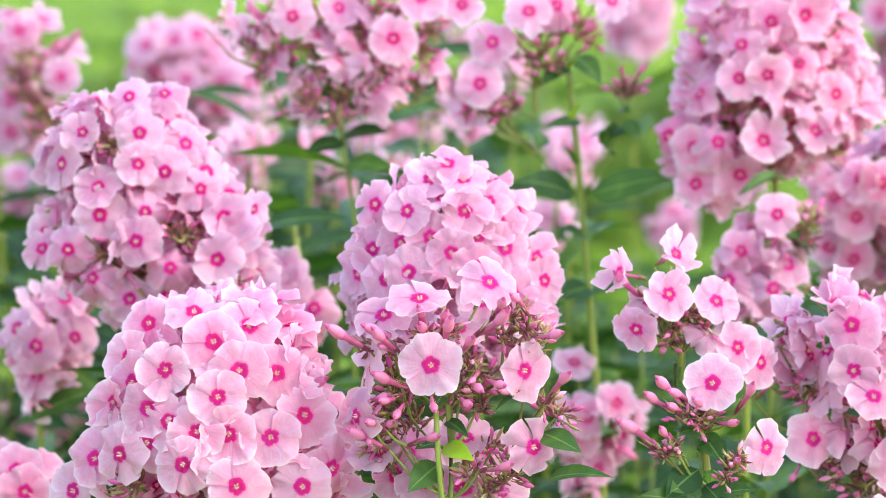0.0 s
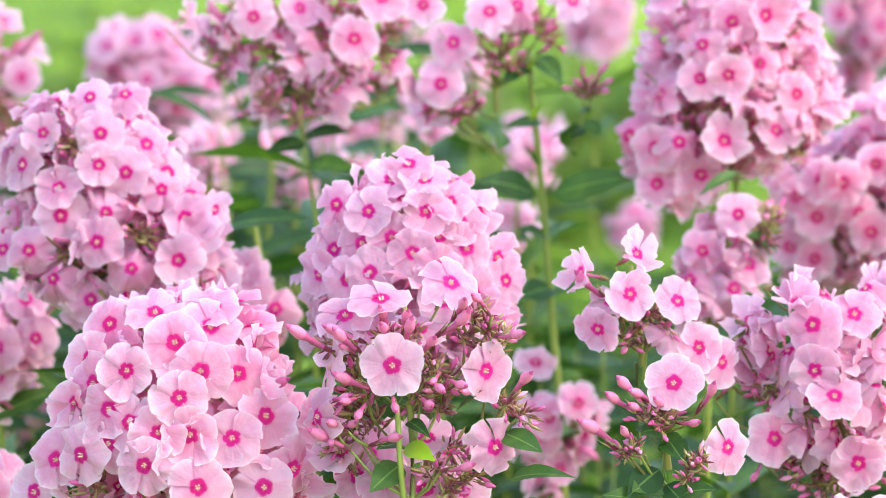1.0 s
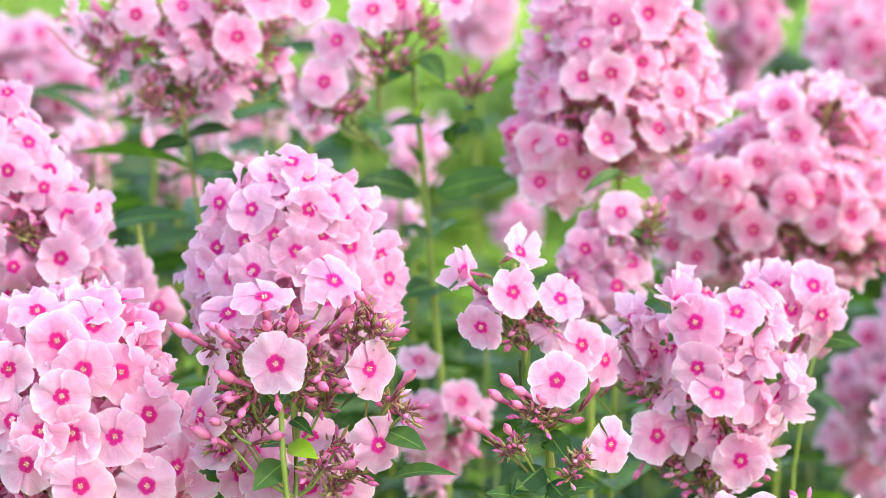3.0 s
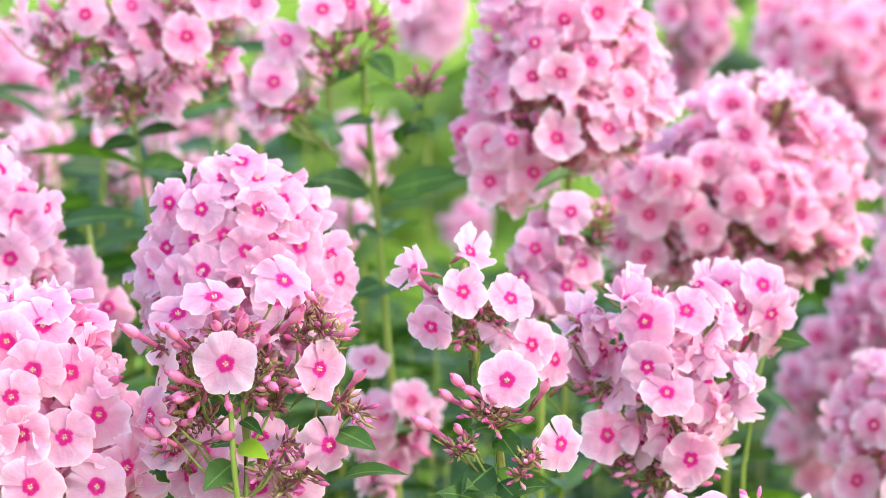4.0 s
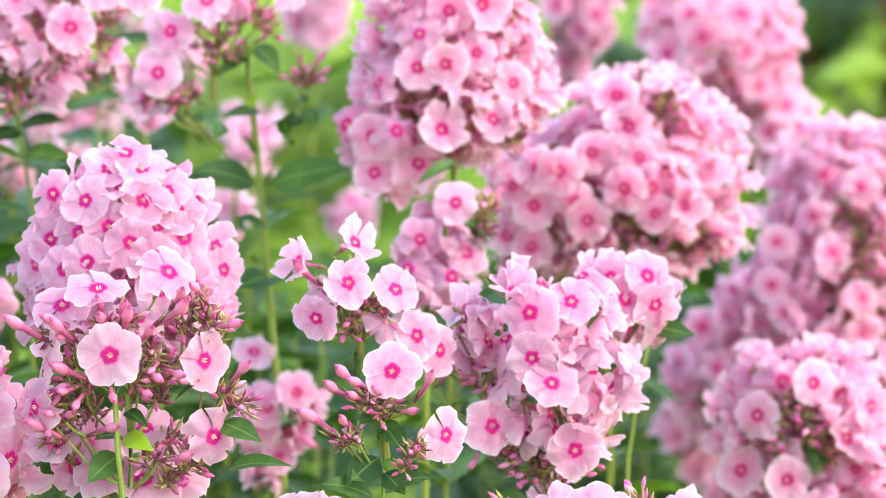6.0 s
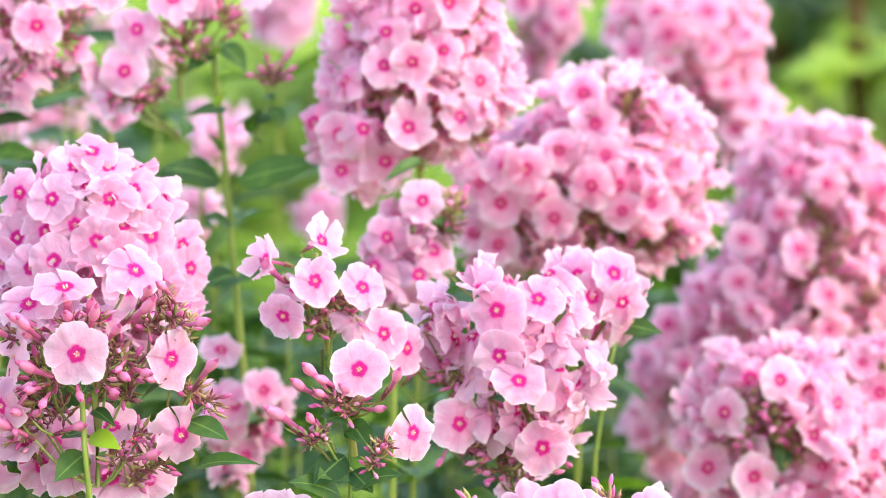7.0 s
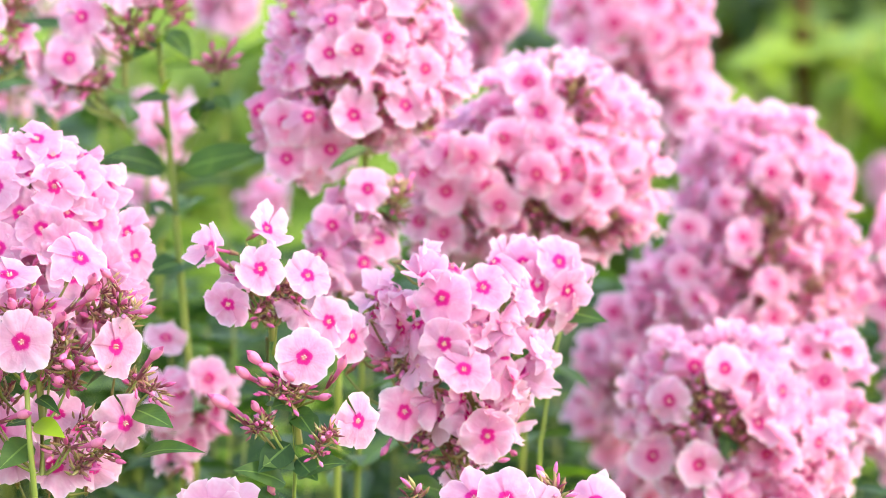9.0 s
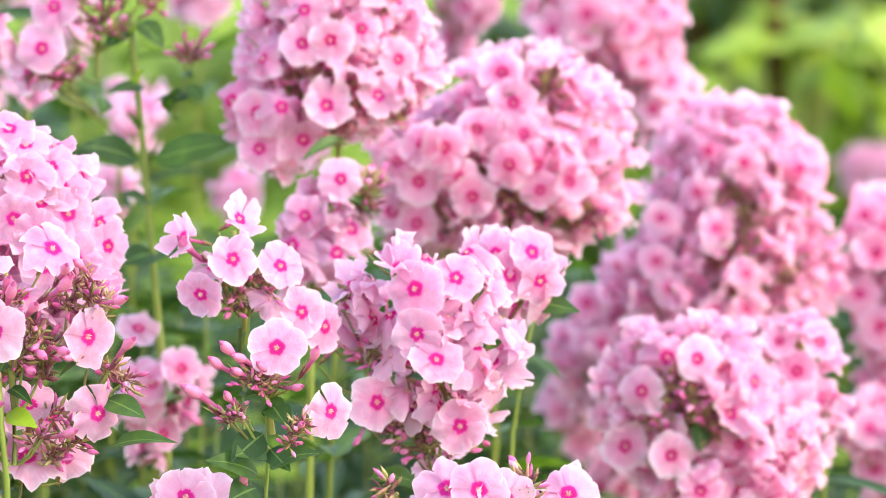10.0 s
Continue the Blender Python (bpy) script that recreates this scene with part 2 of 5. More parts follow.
def toward(n, spin=0.0):
    """A turn that takes z to n, after a spin about z."""
    return Vector(n).normalized().to_track_quat("Z", "Y").to_matrix().to_4x4() @ Matrix.Rotation(spin, 4, "Z")


# ---- pieces of the phlox ----
def floret_mesh(seed, cup, wave, gape, fold=0.0, skew=0.25, cut=0.20, prop=0.10, vary=1.0, bend=(0.0, 0.0), eye=0.0):
    """A salver-shaped flower: five broad overlapping petals, a dark eye, stamens and a slim tube. Faces +z; radius 14 mm.
    cup: rise of the petals; wave: ripple of their edges; gape: half width; fold: petals drooping; skew, cut: shape of the tip; prop: twist; bend: least and most that a petal rolls back, in radians over its length; eye: how far the dark eye is hidden."""
    r_ = random.Random(seed)
    b = Build()
    rad = 0.014
    for k in range(5):
        phase, amp, tilt = r_.uniform(0, 6.28), wave * r_.uniform(0.5, 1.4), vary * r_.uniform(-0.08, 0.08) + cup
        length, wide = 1 + vary * r_.uniform(-0.08, 0.05), gape * (1 + vary * r_.uniform(-0.06, 0.07))
        droop, tw = fold * r_.uniform(0.1, 1.3), prop * r_.uniform(0.3, 1.5)
        notch, lob = r_.uniform(-0.11, 0.02) * min(1, vary), r_.uniform(2.4, 3.8)
        curl = vary * r_.uniform(-0.10, 0.16)
        roll = r_.uniform(*bend)
        pts, us = [], []
        for rho in (0.008, 0.12, 0.21, 0.34, 0.50, 0.67, 0.84, 0.94, 1.0):
            row, urow = [], []
            for j in range(11):
                t = -1 + j / 5
                edge = 1 - cut * abs(t - skew) ** lob + 0.06 * skew - notch * math.exp(-((t - skew) / 0.22) ** 2) + 0.022 * math.sin(7 * t + phase) + 0.014 * math.sin(13 * t + 2 * phase)
                rr = rho * (1 + (length * edge - 1) * min(1, rho / 0.5))
                phi = k * 2 * math.pi / 5 + t * wide
                z = tilt * rr ** 2 + 0.03 * vary * t * min(1, rho * 3) + tw * t * rho ** 1.5
                z += amp * math.sin(phase + 3.3 * t + 2.0 * rho) * rho ** 2 + 0.6 * amp * math.sin(2 * phase + 8.0 * t) * rho ** 4
                z += -droop * rho ** 3 - 0.07 * vary * t * t * rho ** 2 + curl * max(0, rho - 0.7) ** 2 * 3
                z -= 0.05 * max(0, 0.16 - rho) / 0.11
                flat = rr
                if abs(roll) > 0.01:
                    flat, z = math.sin(roll * rr) / roll + z * math.sin(roll * rr), z * math.cos(roll * rr) - (1 - math.cos(roll * rr)) / roll
                row.append((flat * rad * math.cos(phi), flat * rad * math.sin(phi), z * rad))
                urow.append((eye + (1 - eye) * rho, k / 5 + t * 0.1))
            pts.append(row)
            us.append(urow)
        b.grid(pts, us, 0)
    b.tube([(0, 0, -0.0008), (0, 0, -0.005), (0.0004, 0, -0.010), (0.0008, 0, -0.014)], [0.0013, 0.0011, 0.0010, 0.0010], 6, 1)
    if eye == 0:
        b.tube([(0.0008, 0, -0.012), (0.0009, 0, -0.015), (0.001, 0, -0.019)], [0.0017, 0.0015, 0.0008], 5, 2)
    for k in range(4):
        a = k * 1.7 + seed
        x, y = 0.0008 * math.cos(a), 0.0008 * math.sin(a)
        b.tube([(x, y, -0.001), (x * 1.1, y * 1.1, 0.0002), (x * 1.1, y * 1.1, 0.0008 + 0.0002 * k)], [0.0002, 0.0004, 0.0002], 5, 3)
    return b.data("floret", [PETAL, TUBE, CALYX, ANTHER])


# pinwheel florets of a full head
FLORETS = [floret_mesh(k, (0.0, -0.12, 0.08, -0.2, -0.06, 0.05, 0.12, -0.1)[k - 1], (0.09, 0.13, 0.11, 0.18, 0.16, 0.09, 0.14, 0.15)[k - 1],
                       (0.77, 0.75, 0.78, 0.74, 0.76, 0.78, 0.765, 0.755)[k - 1], 0.0, (0.34, 0.24, -0.3, 0.36, 0.2, 0.3, -0.34, 0.28)[k - 1],
                       (0.14, 0.18, 0.13, 0.20, 0.16, 0.12, 0.17, 0.15)[k - 1], (0.03, 0.05, -0.03, 0.06, 0.03, 0.03, -0.045, 0.045)[k - 1]) for k in range(1, 9)]
# wide open, round single florets
OPEN = [floret_mesh(11, 0.0, 0.10, 0.68, 0.0, 0.05, 0.15, 0.010, 0.6), floret_mesh(12, -0.08, 0.13, 0.68, 0.0, 0.15, 0.17, 0.012, 0.7), floret_mesh(13, 0.05, 0.12, 0.67, 0.0, -0.1, 0.16, 0.012, 0.7)]
# creased, half-turned florets
FOLDED = [floret_mesh(21, -0.1, 0.18, 0.72, 0.45), floret_mesh(22, 0.36, 0.16, 0.72), floret_mesh(23, -0.2, 0.22, 0.74, 0.3), floret_mesh(24, 0.12, 0.22, 0.74, 0.0, 0.2, 0.26, 0.2), floret_mesh(25, 0.62, 0.2, 0.74), floret_mesh(26, -0.3, 0.3, 0.76, 0.7)]

# petals rolled far back, half shut or crumpled, seen mostly from the side
CRUMPLED = [floret_mesh(31 + k, cup, wave, gape, 0.0, skew, 0.15, prop, 0.9, bend, 0.24) for k, (cup, wave, gape, skew, prop, bend) in enumerate([
    (0.0, 0.15, 0.73, 0.3, 0.10, (0.5, 1.7)), (0.1, 0.18, 0.72, -0.3, -0.12, (0.2, 1.9)), (0.2, 0.14, 0.72, 0.2, 0.14, (-1.1, 0.9)),
    (0.0, 0.20, 0.70, 0.3, 0.16, (1.0, 2.0)), (0.3, 0.17, 0.70, 0.1, 0.10, (-1.5, -0.5)), (0.0, 0.18, 0.70, -0.2, -0.16, (-0.7, 1.6)),
    (0.1, 0.13, 0.70, 0.25, 0.08, (0.2, 1.1)), (0.4, 0.18, 0.70, 0.0, 0.20, (-1.3, 0.6))])]


def bud_mesh(seed):
    """A closed bud 30 mm long along +z: calyx, slim tube, swollen twisted tip."""
    b = Build()
    r_ = random.Random(seed)
    bow = r_.uniform(-0.002, 0.002)
    zs = [0.006, 0.010, 0.016, 0.0195, 0.022, 0.025, 0.028, 0.0305]
    rs = [0.0012, 0.0014, 0.0015, 0.0023, 0.0029, 0.0026, 0.0014, 0.0002]
    pts, us = [], []
    for z, r in zip(zs, rs):
        row = []
        for k in range(10):
            a = k * math.pi / 5 + z * 60
            q = r * (1 + (0.10 if k % 2 else -0.04) * (z > 0.018))
            row.append((q * math.cos(a) + bow * math.sin(z / 0.03 * math.pi), q * math.sin(a), z))
        pts.append(row)
        us.append([(z / 0.03, k / 10) for k in range(10)])
    b.grid(pts[:4], us[:4], 2, wrap=True)
    b.grid(pts[3:7], us[3:7], 0, wrap=True)
    b.grid(pts[6:], us[6:], 2, wrap=True)
    b.tube([(0, 0, 0), (0, 0, 0.003), (0, 0, 0.008), (0, 0, 0.011)], [0.0008, 0.0015, 0.0016, 0.0011], 6, 1)
    for k in range(5):
        a = k * 1.257 + seed
        d = Vector((math.cos(a), math.sin(a), 0))
        b.tube([d * 0.0013 + Vector((0, 0, 0.008)), d * 0.0019 + Vector((0, 0, 0.0115)), d * 0.0024 + Vector((0, 0, 0.014))], [0.0005, 0.0004, 0.0001], 3, 1)
    return b.data("bud", [BUD, CALYX, TUBE])


BUDS = [bud_mesh(k) for k in range(4)]


def cluster_mesh(seed):
    """A tuft of small closed calyces and young buds on short stalks, opening upwards from its base."""
    b = Build()
    r_ = random.Random(seed)
    for k in range(24):
        a, up = r_.uniform(0, 6.28), r_.uniform(-0.15, 1.0)
        side = math.sqrt(max(0, 1 - up * up))
        d = Vector((math.cos(a) * side, math.sin(a) * side, up)).normalized()
        stalk, size = r_.uniform(0.001, 0.005), r_.uniform(0.7, 1.2)
        o = Vector((r_.uniform(-1, 1), r_.uniform(-1, 1), r_.uniform(-1, 1))) * 0.0035
        p = o + d * stalk
        bend = Vector((r_.uniform(-1, 1), r_.uniform(-1, 1), r_.uniform(0, 1))) * 0.0008
        b.tube([o, p], [0.0004, 0.0004], 4, 0, False)
        b.tube([p, p + d * 0.0016 * size, p + d * 0.0036 * size + bend, p + d * 0.0064 * size + bend * 2.0], [0.0004, 0.0009 * size, 0.0008 * size, 0.0001], 5, 0)
        if r_.random() < 0.2:
            q = p + d * 0.0030 * size
            e = d + Vector((r_.uniform(-0.2, 0.2), r_.uniform(-0.2, 0.2), 0.1))
            b.tube([q, q + e * 0.002, q + e * 0.004, q + e * 0.0060], [0.0007, 0.0014 * size, 0.0012 * size, 0.0002], 6, 1)
    return b.data("bud_tuft", [CALYX, YOUNG_BUD])


CLUSTERS = [cluster_mesh(k) for k in range(6)]


def leaf_points(length, width, arch, keel, twist, n=8):
    """Rows across a lance-shaped blade that runs from the origin along +x."""
    pts, us = [], []
    for i in range(n + 1):
        s = i / n
        w = width * 0.5 * (math.sin(math.pi * min(1, s * 1.02) ** 0.72) ** 0.85 if 0 < s < 0.98 else 0.03)
        row = []
        for j in range(5):
            t = -1 + j / 2
            y, z = t * w, arch * length * math.sin(math.pi * s) + keel * abs(t) * w + 0.04 * w * math.sin(9 * s + 2 * t)
            c, sn = math.cos(twist * s), math.sin(twist * s)
            row.append(Vector((s * length, y * c - keel * abs(t) * w * sn * 0.5, z + y * sn)))
        pts.append(row)
        us.append([(s, j / 4) for j in range(5)])
    return pts, us


def leaf_mesh(seed, mat=None):
    r_ = random.Random(seed)
    b = Build()
    b.grid(*leaf_points(0.1, 0.027, r_.uniform(0.04, 0.11), r_.uniform(0.15, 0.4), r_.uniform(-0.5, 0.5)))
    return b.data("leaf", [mat or LEAF])


LEAVES = [leaf_mesh(k) for k in range(5)]
YOUNG = [leaf_mesh(9, SPRIG)]


def leaf_pose(base, tip, width, roll=0.0):
    """Lays the 100 mm leaf from base to tip, width in metres."""
    base, tip = Vector(base), Vector(tip)
    x = (tip - base)
    length = max(x.length, 0.012)
    x.normalize()
    y = Vector((0, 0, 1)).cross(x)
    y = y.normalized() if y.length > 1e-3 else Vector((0, 1, 0))
    z = x.cross(y)
    m = Matrix((x, y, z)).transposed().to_4x4()
    return Matrix.Translation(base) @ m @ Matrix.Rotation(roll, 4, "X") @ Matrix.Diagonal((length / 0.1, width / 0.027, length / 0.1, 1))


def phlox(label, x, y, z, body, florets=(), buds=(), clusters=(), leaves=(), stem=(), fill=1.0, below=0, tone=0.3, size=1.0, mixed=0.12, front=0, girth=1.0, loose=1.0):
    """One flowering stalk. x, y: the head's axis; z: the head's underside. body: rows of height, sideways shift and radius in mm from the top
    down. florets: place in mm from (x, y, z), then the way it faces, if not simply outward."""
    body = sorted((a / 1000, b / 1000, c / 1000) for a, b, c in body)
    hs = [q[0] for q in body]

    def shape(h):
        return np.interp(h, hs, [q[1] for q in body]), np.interp(h, hs, [q[2] for q in body])

    plant = new("phlox")
    plant.location = (x, y, 0)
    tagged(plant, label, "phlox", "phlox stalks in the bed")
    top = hs[-1]
    made = []
    for q in florets:
        p = Vector((q[0], q[1], q[2])) / 1000
        cx, r = shape(p.z)
        if len(q) > 3:
            aside = abs(q[3]) + abs(q[4]) >= 1.0 and mixed > 0.15
            n = Vector((q[3] * (1.8 if aside else 1), -1, q[4] * (1.8 if aside else 1)))
        else:
            n = Vector((p.x - cx, p.y, 0)).normalized() * 0.55 + Vector((0, -0.85, 0.15 + 0.3 * p.z / max(top, 0.01)))
        n += Vector((rng.uniform(-1, 1), 0, rng.uniform(-1, 1))) * (0.15 if y < 1.75 else 0.34)
        made.append((p, n.normalized(), True))
    young = []
    holes = [Vector(q[:3]) / 1000 for q in clusters]  # spent patches, bare of florets
    wild = mixed > 0.15 and fill > 0.3  # an older head: smaller, creased florets turned every way
    gap = (0.0116 if wild else 0.0136) * size * loose
    for tries in range(int(2200 * fill)):
        h = rng.uniform(-0.004, top - 0.007)
        cx, r = shape(h)
        if rng.random() > (r + 0.012) / 0.075:
            continue
        a = rng.uniform(0, 2 * math.pi)
        slope = (shape(h + 0.006)[1] - shape(h - 0.006)[1]) / 0.012
        n = Vector((math.cos(a), math.sin(a), max(-0.9, min(2.0, -slope)) + 0.1)).normalized()
        q = Vector((math.cos(a) * r, math.sin(a) * r, h))
        if noise.noise(q * 26 + Vector((x * 9, y * 5, z * 7))) > 0.36:
            continue
        deep = rng.uniform(0.70, 0.92) + 0.16 * noise.noise(q * 18 + Vector((z * 9, x * 5, 3)))
        if h > top - 0.008:
            n, deep = Vector((math.cos(a) * 0.4, math.sin(a) * 0.4, 1)).normalized(), rng.random()
        p = Vector((cx + math.cos(a) * r * deep, math.sin(a) * r * deep * 0.87, h))
        if any((p - o[0]).length < gap for o in made) or any(math.hypot(p.x - o.x, p.z - o.z) < 0.0095 and p.y < o.y + 0.012 for o in holes):
            continue
        n = (n + Vector((rng.uniform(-1, 1), rng.uniform(-1, 1), rng.uniform(-1, 1))) * (1.15 if wild else 0.75)).normalized()
        if len(florets) > 2 and p.y < 0 and n.y < -0.5:
            # the florets that face out are given; the rest turn aside
            if h > 0.78 * top:
                n = Vector(((p.x - cx) * 12 + rng.uniform(-0.2, 0.2), -0.4, 1.0)).normalized()
            else:
                n = Vector((math.copysign(rng.uniform(0.4, 1.0), p.x - cx + rng.uniform(-0.012, 0.016)), rng.uniform(-0.35, 0.4), rng.uniform(-0.2, 1.1))).normalized()
        if rng.random() < (mixed * 0.4 if wild else mixed):
            young.append((p - n * 0.012, n))
        else:
            made.append((p, n, False))
    # florets half hidden deeper in the head; their richer tone paints in shaded glow
    inner = []
    for tries in range(int(700 * fill) if max(q[2] for q in body) > 0.026 else 0):
        h = rng.uniform(0.0, top - 0.024)
        cx, r = shape(h)
        a, deep = rng.uniform(0, 2 * math.pi), rng.uniform(0.50, 0.64)
        p = Vector((cx + math.cos(a) * r * deep, math.sin(a) * r * deep * 0.87, h))
        if any((p - o[0]).length < gap * 0.95 for o in inner) or any(math.hypot(p.x - o.x, p.z - o.z) < 0.009 and p.y < o.y + 0.012 for o in holes):
            continue
        inner.append((p, Vector((math.cos(a) + rng.uniform(-0.6, 0.6), math.sin(a) + rng.uniform(-0.6, 0.6), rng.uniform(-0.3, 0.8))).normalized()))
    # stalk
    if stem:
        path = [Vector((a / 1000, front / 1000, z + b / 1000)) for a, b in stem]
    else:
        cx = shape(0)[0]
        path = [Vector((shape(top * 0.7)[0], 0, z + top * 0.7)), Vector((cx, 0, z)), Vector((cx * 0.8 + rng.uniform(-0.01, 0.01), 0.01, z - 0.12))]
    foot = path[-1]
    low, sway = foot.z, 0.15 if girth < 0.44 else 1.0  # a side branch keeps close to its stalk
    for k in (0.66, 0.33, 0.0):
        path.append(Vector((foot.x + rng.uniform(-0.02, 0.02) * sway, foot.y + rng.uniform(-0.01, 0.03) * sway, low * k - (0.02 if k == 0 else 0))))
    b = Build()
    count = len(path)
    b.tube(path[::-1], [girth * (0.0025 - 0.0009 * i / (count - 1)) for i in range(count)], 8, 0)
    link_mesh("stem", b.data("stem", [STEM]), plant)
    # leaf pairs down the stalk
    turn_, h = rng.uniform(0, 3), z - 0.035 - below / 1000
    while h > 0.25:
        px = np.interp(h, [p.z for p in path[::-1]], [p.x for p in path[::-1]])
        py = np.interp(h, [p.z for p in path[::-1]], [p.y for p in path[::-1]])
        for side in (0, math.pi):
            a, ln = turn_ + side + rng.uniform(-0.3, 0.3), rng.uniform(0.045, 0.085)
            base = Vector((px, py, h))
            tip = base + Vector((math.cos(a) * ln, math.sin(a) * ln, ln * rng.uniform(-0.25, 0.35)))
            link_mesh("leaf", rng.choice(LEAVES), plant, leaf_pose(base, tip, rng.uniform(0.014, 0.024), rng.uniform(-0.5, 0.5)))
        turn_ += math.pi / 2
        h -= rng.uniform(0.032, 0.058)
    for q in leaves:
        base, tip = Vector((q[0], q[1], q[2])) / 1000, Vector((q[3], q[4], q[5])) / 1000
        link_mesh("leaf", YOUNG[0] if q[6] < 0 else rng.choice(LEAVES), plant,
                  leaf_pose(base + Vector((0, 0, z)), tip + Vector((0, 0, z)), abs(q[6]) / 1000, (rng.uniform(0.85, 1.15) if abs(q[6]) > 17 else rng.uniform(0.4, 0.8)) * (1 if tip.x > base.x else -1)))
    # the flower head: its forking stalks, with every floret and bud on them
    b = Build()
    axis = [Vector((shape(top * k)[0], 0, top * k)) for k in (0, 0.3, 0.6, 0.85)]
    b.tube(axis, [0.0018, 0.0016, 0.0013, 0.001], 6, 0)

    knots = [Vector((shape(h)[0], 0, h)) for h in np.linspace(-0.02 if fill == 0 else 0.0, top * 0.85, 6)]

    def fork(p):
        """A side stalk that leaves the nearest knot below p and bends up to it; p becomes a knot in turn."""
        o = min(knots, key=lambda k: (k - p).length + (0.03 if k.z > p.z - 0.4 * abs(k.x - p.x) - 0.003 else 0.0) + 0.35 * abs(k.x - shape(max(0.0, p.z))[0]))
        m = o.lerp(p, 0.55) + Vector((0, 0, -0.12 * (p - o).length))
        b.tube([o, m, p], [0.0009, 0.0007, 0.0005], 5, 0, False)
        if fill < 0.3:
            knots.append(p)

    ends = [p - n * 0.016 for p, n, known in made] + [Vector(q[:3]) / 1000 for q in clusters] + [Vector(q[3:6]) / 1000 for q in buds]
    for p in sorted(ends, key=lambda p: math.hypot(p.x - shape(max(0.0, p.z))[0], p.y)):
        fork(p)
    head = link_mesh("flower_head", b.data("flower_head", [BRANCH]), plant, Matrix.Translation((0, 0, z)))
    for p, n, known in made:
        if known:
            data = rng.choice(OPEN) if fill == 0 and n.y < -0.85 and y < 1.6 else rng.choice(FLORETS if y < 1.75 or rng.random() < 0.6 else FOLDED)
            grown = (rng.uniform(0.95, 1.05) if y < 1.75 else rng.uniform(0.88, 1.10)) * size
        else:
            side_on = n.y > -0.55
            pool = FLORETS if n.z > 0.8 and not wild else CRUMPLED if rng.random() < (1.0 if wild else 0.45) + (0.25 if side_on else 0.0) else FLORETS + FOLDED
            data, grown = rng.choice(pool), (rng.uniform(0.72, 0.95) if wild else rng.uniform(0.84, 1.0)) * size
        if known and n.y > -0.66 and (n.z < 0.6 or mixed > 0.15):
            data, grown = rng.choice(FOLDED + CRUMPLED), grown * 0.88
        ob = link_mesh("floret", data, head, Matrix.Translation(p) @ toward(n, rng.uniform(0, 6.28)) @ Matrix.Scale(grown, 4))
        ob.color = (tone, tone, tone, 1)
    # tone raised inside the head: pink light between petals put into the colour
    for p, n in inner:
        ob = link_mesh("floret", rng.choice(FOLDED + CRUMPLED), head, Matrix.Translation(p) @ toward(n, rng.uniform(0, 6.28)) @ Matrix.Scale(rng.uniform(0.75, 0.9) * size, 4))
        ob.color = (tone + 0.5, tone + 0.5, tone + 0.5, 1)
    for q in buds:
        tip, base = Vector((q[0], q[1], q[2])) / 1000, Vector((q[3], q[4], q[5])) / 1000
        link_mesh("bud", rng.choice(BUDS), head, Matrix.Translation(base) @ toward(tip - base, rng.uniform(0, 6)) @ Matrix.Scale(max(0.5, (tip - base).length / 0.0305), 4))
    for q in clusters:
        p = Vector((q[0], q[1], q[2])) / 1000
        cx = shape(p.z)[0]
        n = Vector((p.x - cx, -0.02, 0.03)).normalized()
        link_mesh("bud_tuft", rng.choice(CLUSTERS), head, Matrix.Translation(p) @ toward(n, rng.uniform(0, 6)) @ Matrix.Scale(q[3], 4))
    for p, n in young:
        if rng.random() < 0.55:
            link_mesh("bud", rng.choice(BUDS), head, Matrix.Translation(p - n * 0.006) @ toward(n, rng.uniform(0, 6)) @ Matrix.Scale(rng.uniform(0.55, 0.8), 4))
        else:
            link_mesh("bud_tuft", rng.choice(CLUSTERS), head, Matrix.Translation(p) @ toward(n, rng.uniform(0, 6)) @ Matrix.Scale(rng.uniform(0.7, 1.0), 4))
    # young buds deep inside a full head
    for k in range(int(12 * fill) if max(q[2] for q in body) > 0.032 else 0):
        h = rng.uniform(0.1, 0.9) * top
        cx, r = shape(h)
        a = rng.uniform(0, 6.28)
        p = Vector((cx + math.cos(a) * r * 0.45, math.sin(a) * r * 0.4, h))
        link_mesh("bud_tuft", rng.choice(CLUSTERS), head, Matrix.Translation(p) @ toward((math.cos(a), math.sin(a), 0.6), rng.uniform(0, 6)) @ Matrix.Scale(0.9, 4))
    return plant


# ---- the setting: lawn, far shrubs ----
def lawn():
    b = Build()
    n = 24
    pts, us = [], []
    for i in range(n + 1):
        row, urow = [], []
        for j in range(n + 1):
            px, py = (i / n * 2 - 1), (j / n * 2 - 1)
            px, py = 400 * px * abs(px), 400 * py * abs(py)
            row.append((px, py, 0.02 * noise.noise((px * 0.1, py * 0.1, 0))  - 0.01))
            urow.append((px, py))
        pts.append(row)
        us.append(urow)
    b.grid([r[::-1] for r in pts], [u[::-1] for u in us])
    ob = link_mesh("ground", b.data("ground", [LAWN]))
    tagged(ob, "bright sunlit green lawn behind the flower bed", "lawn", kind="structure")


lawn()


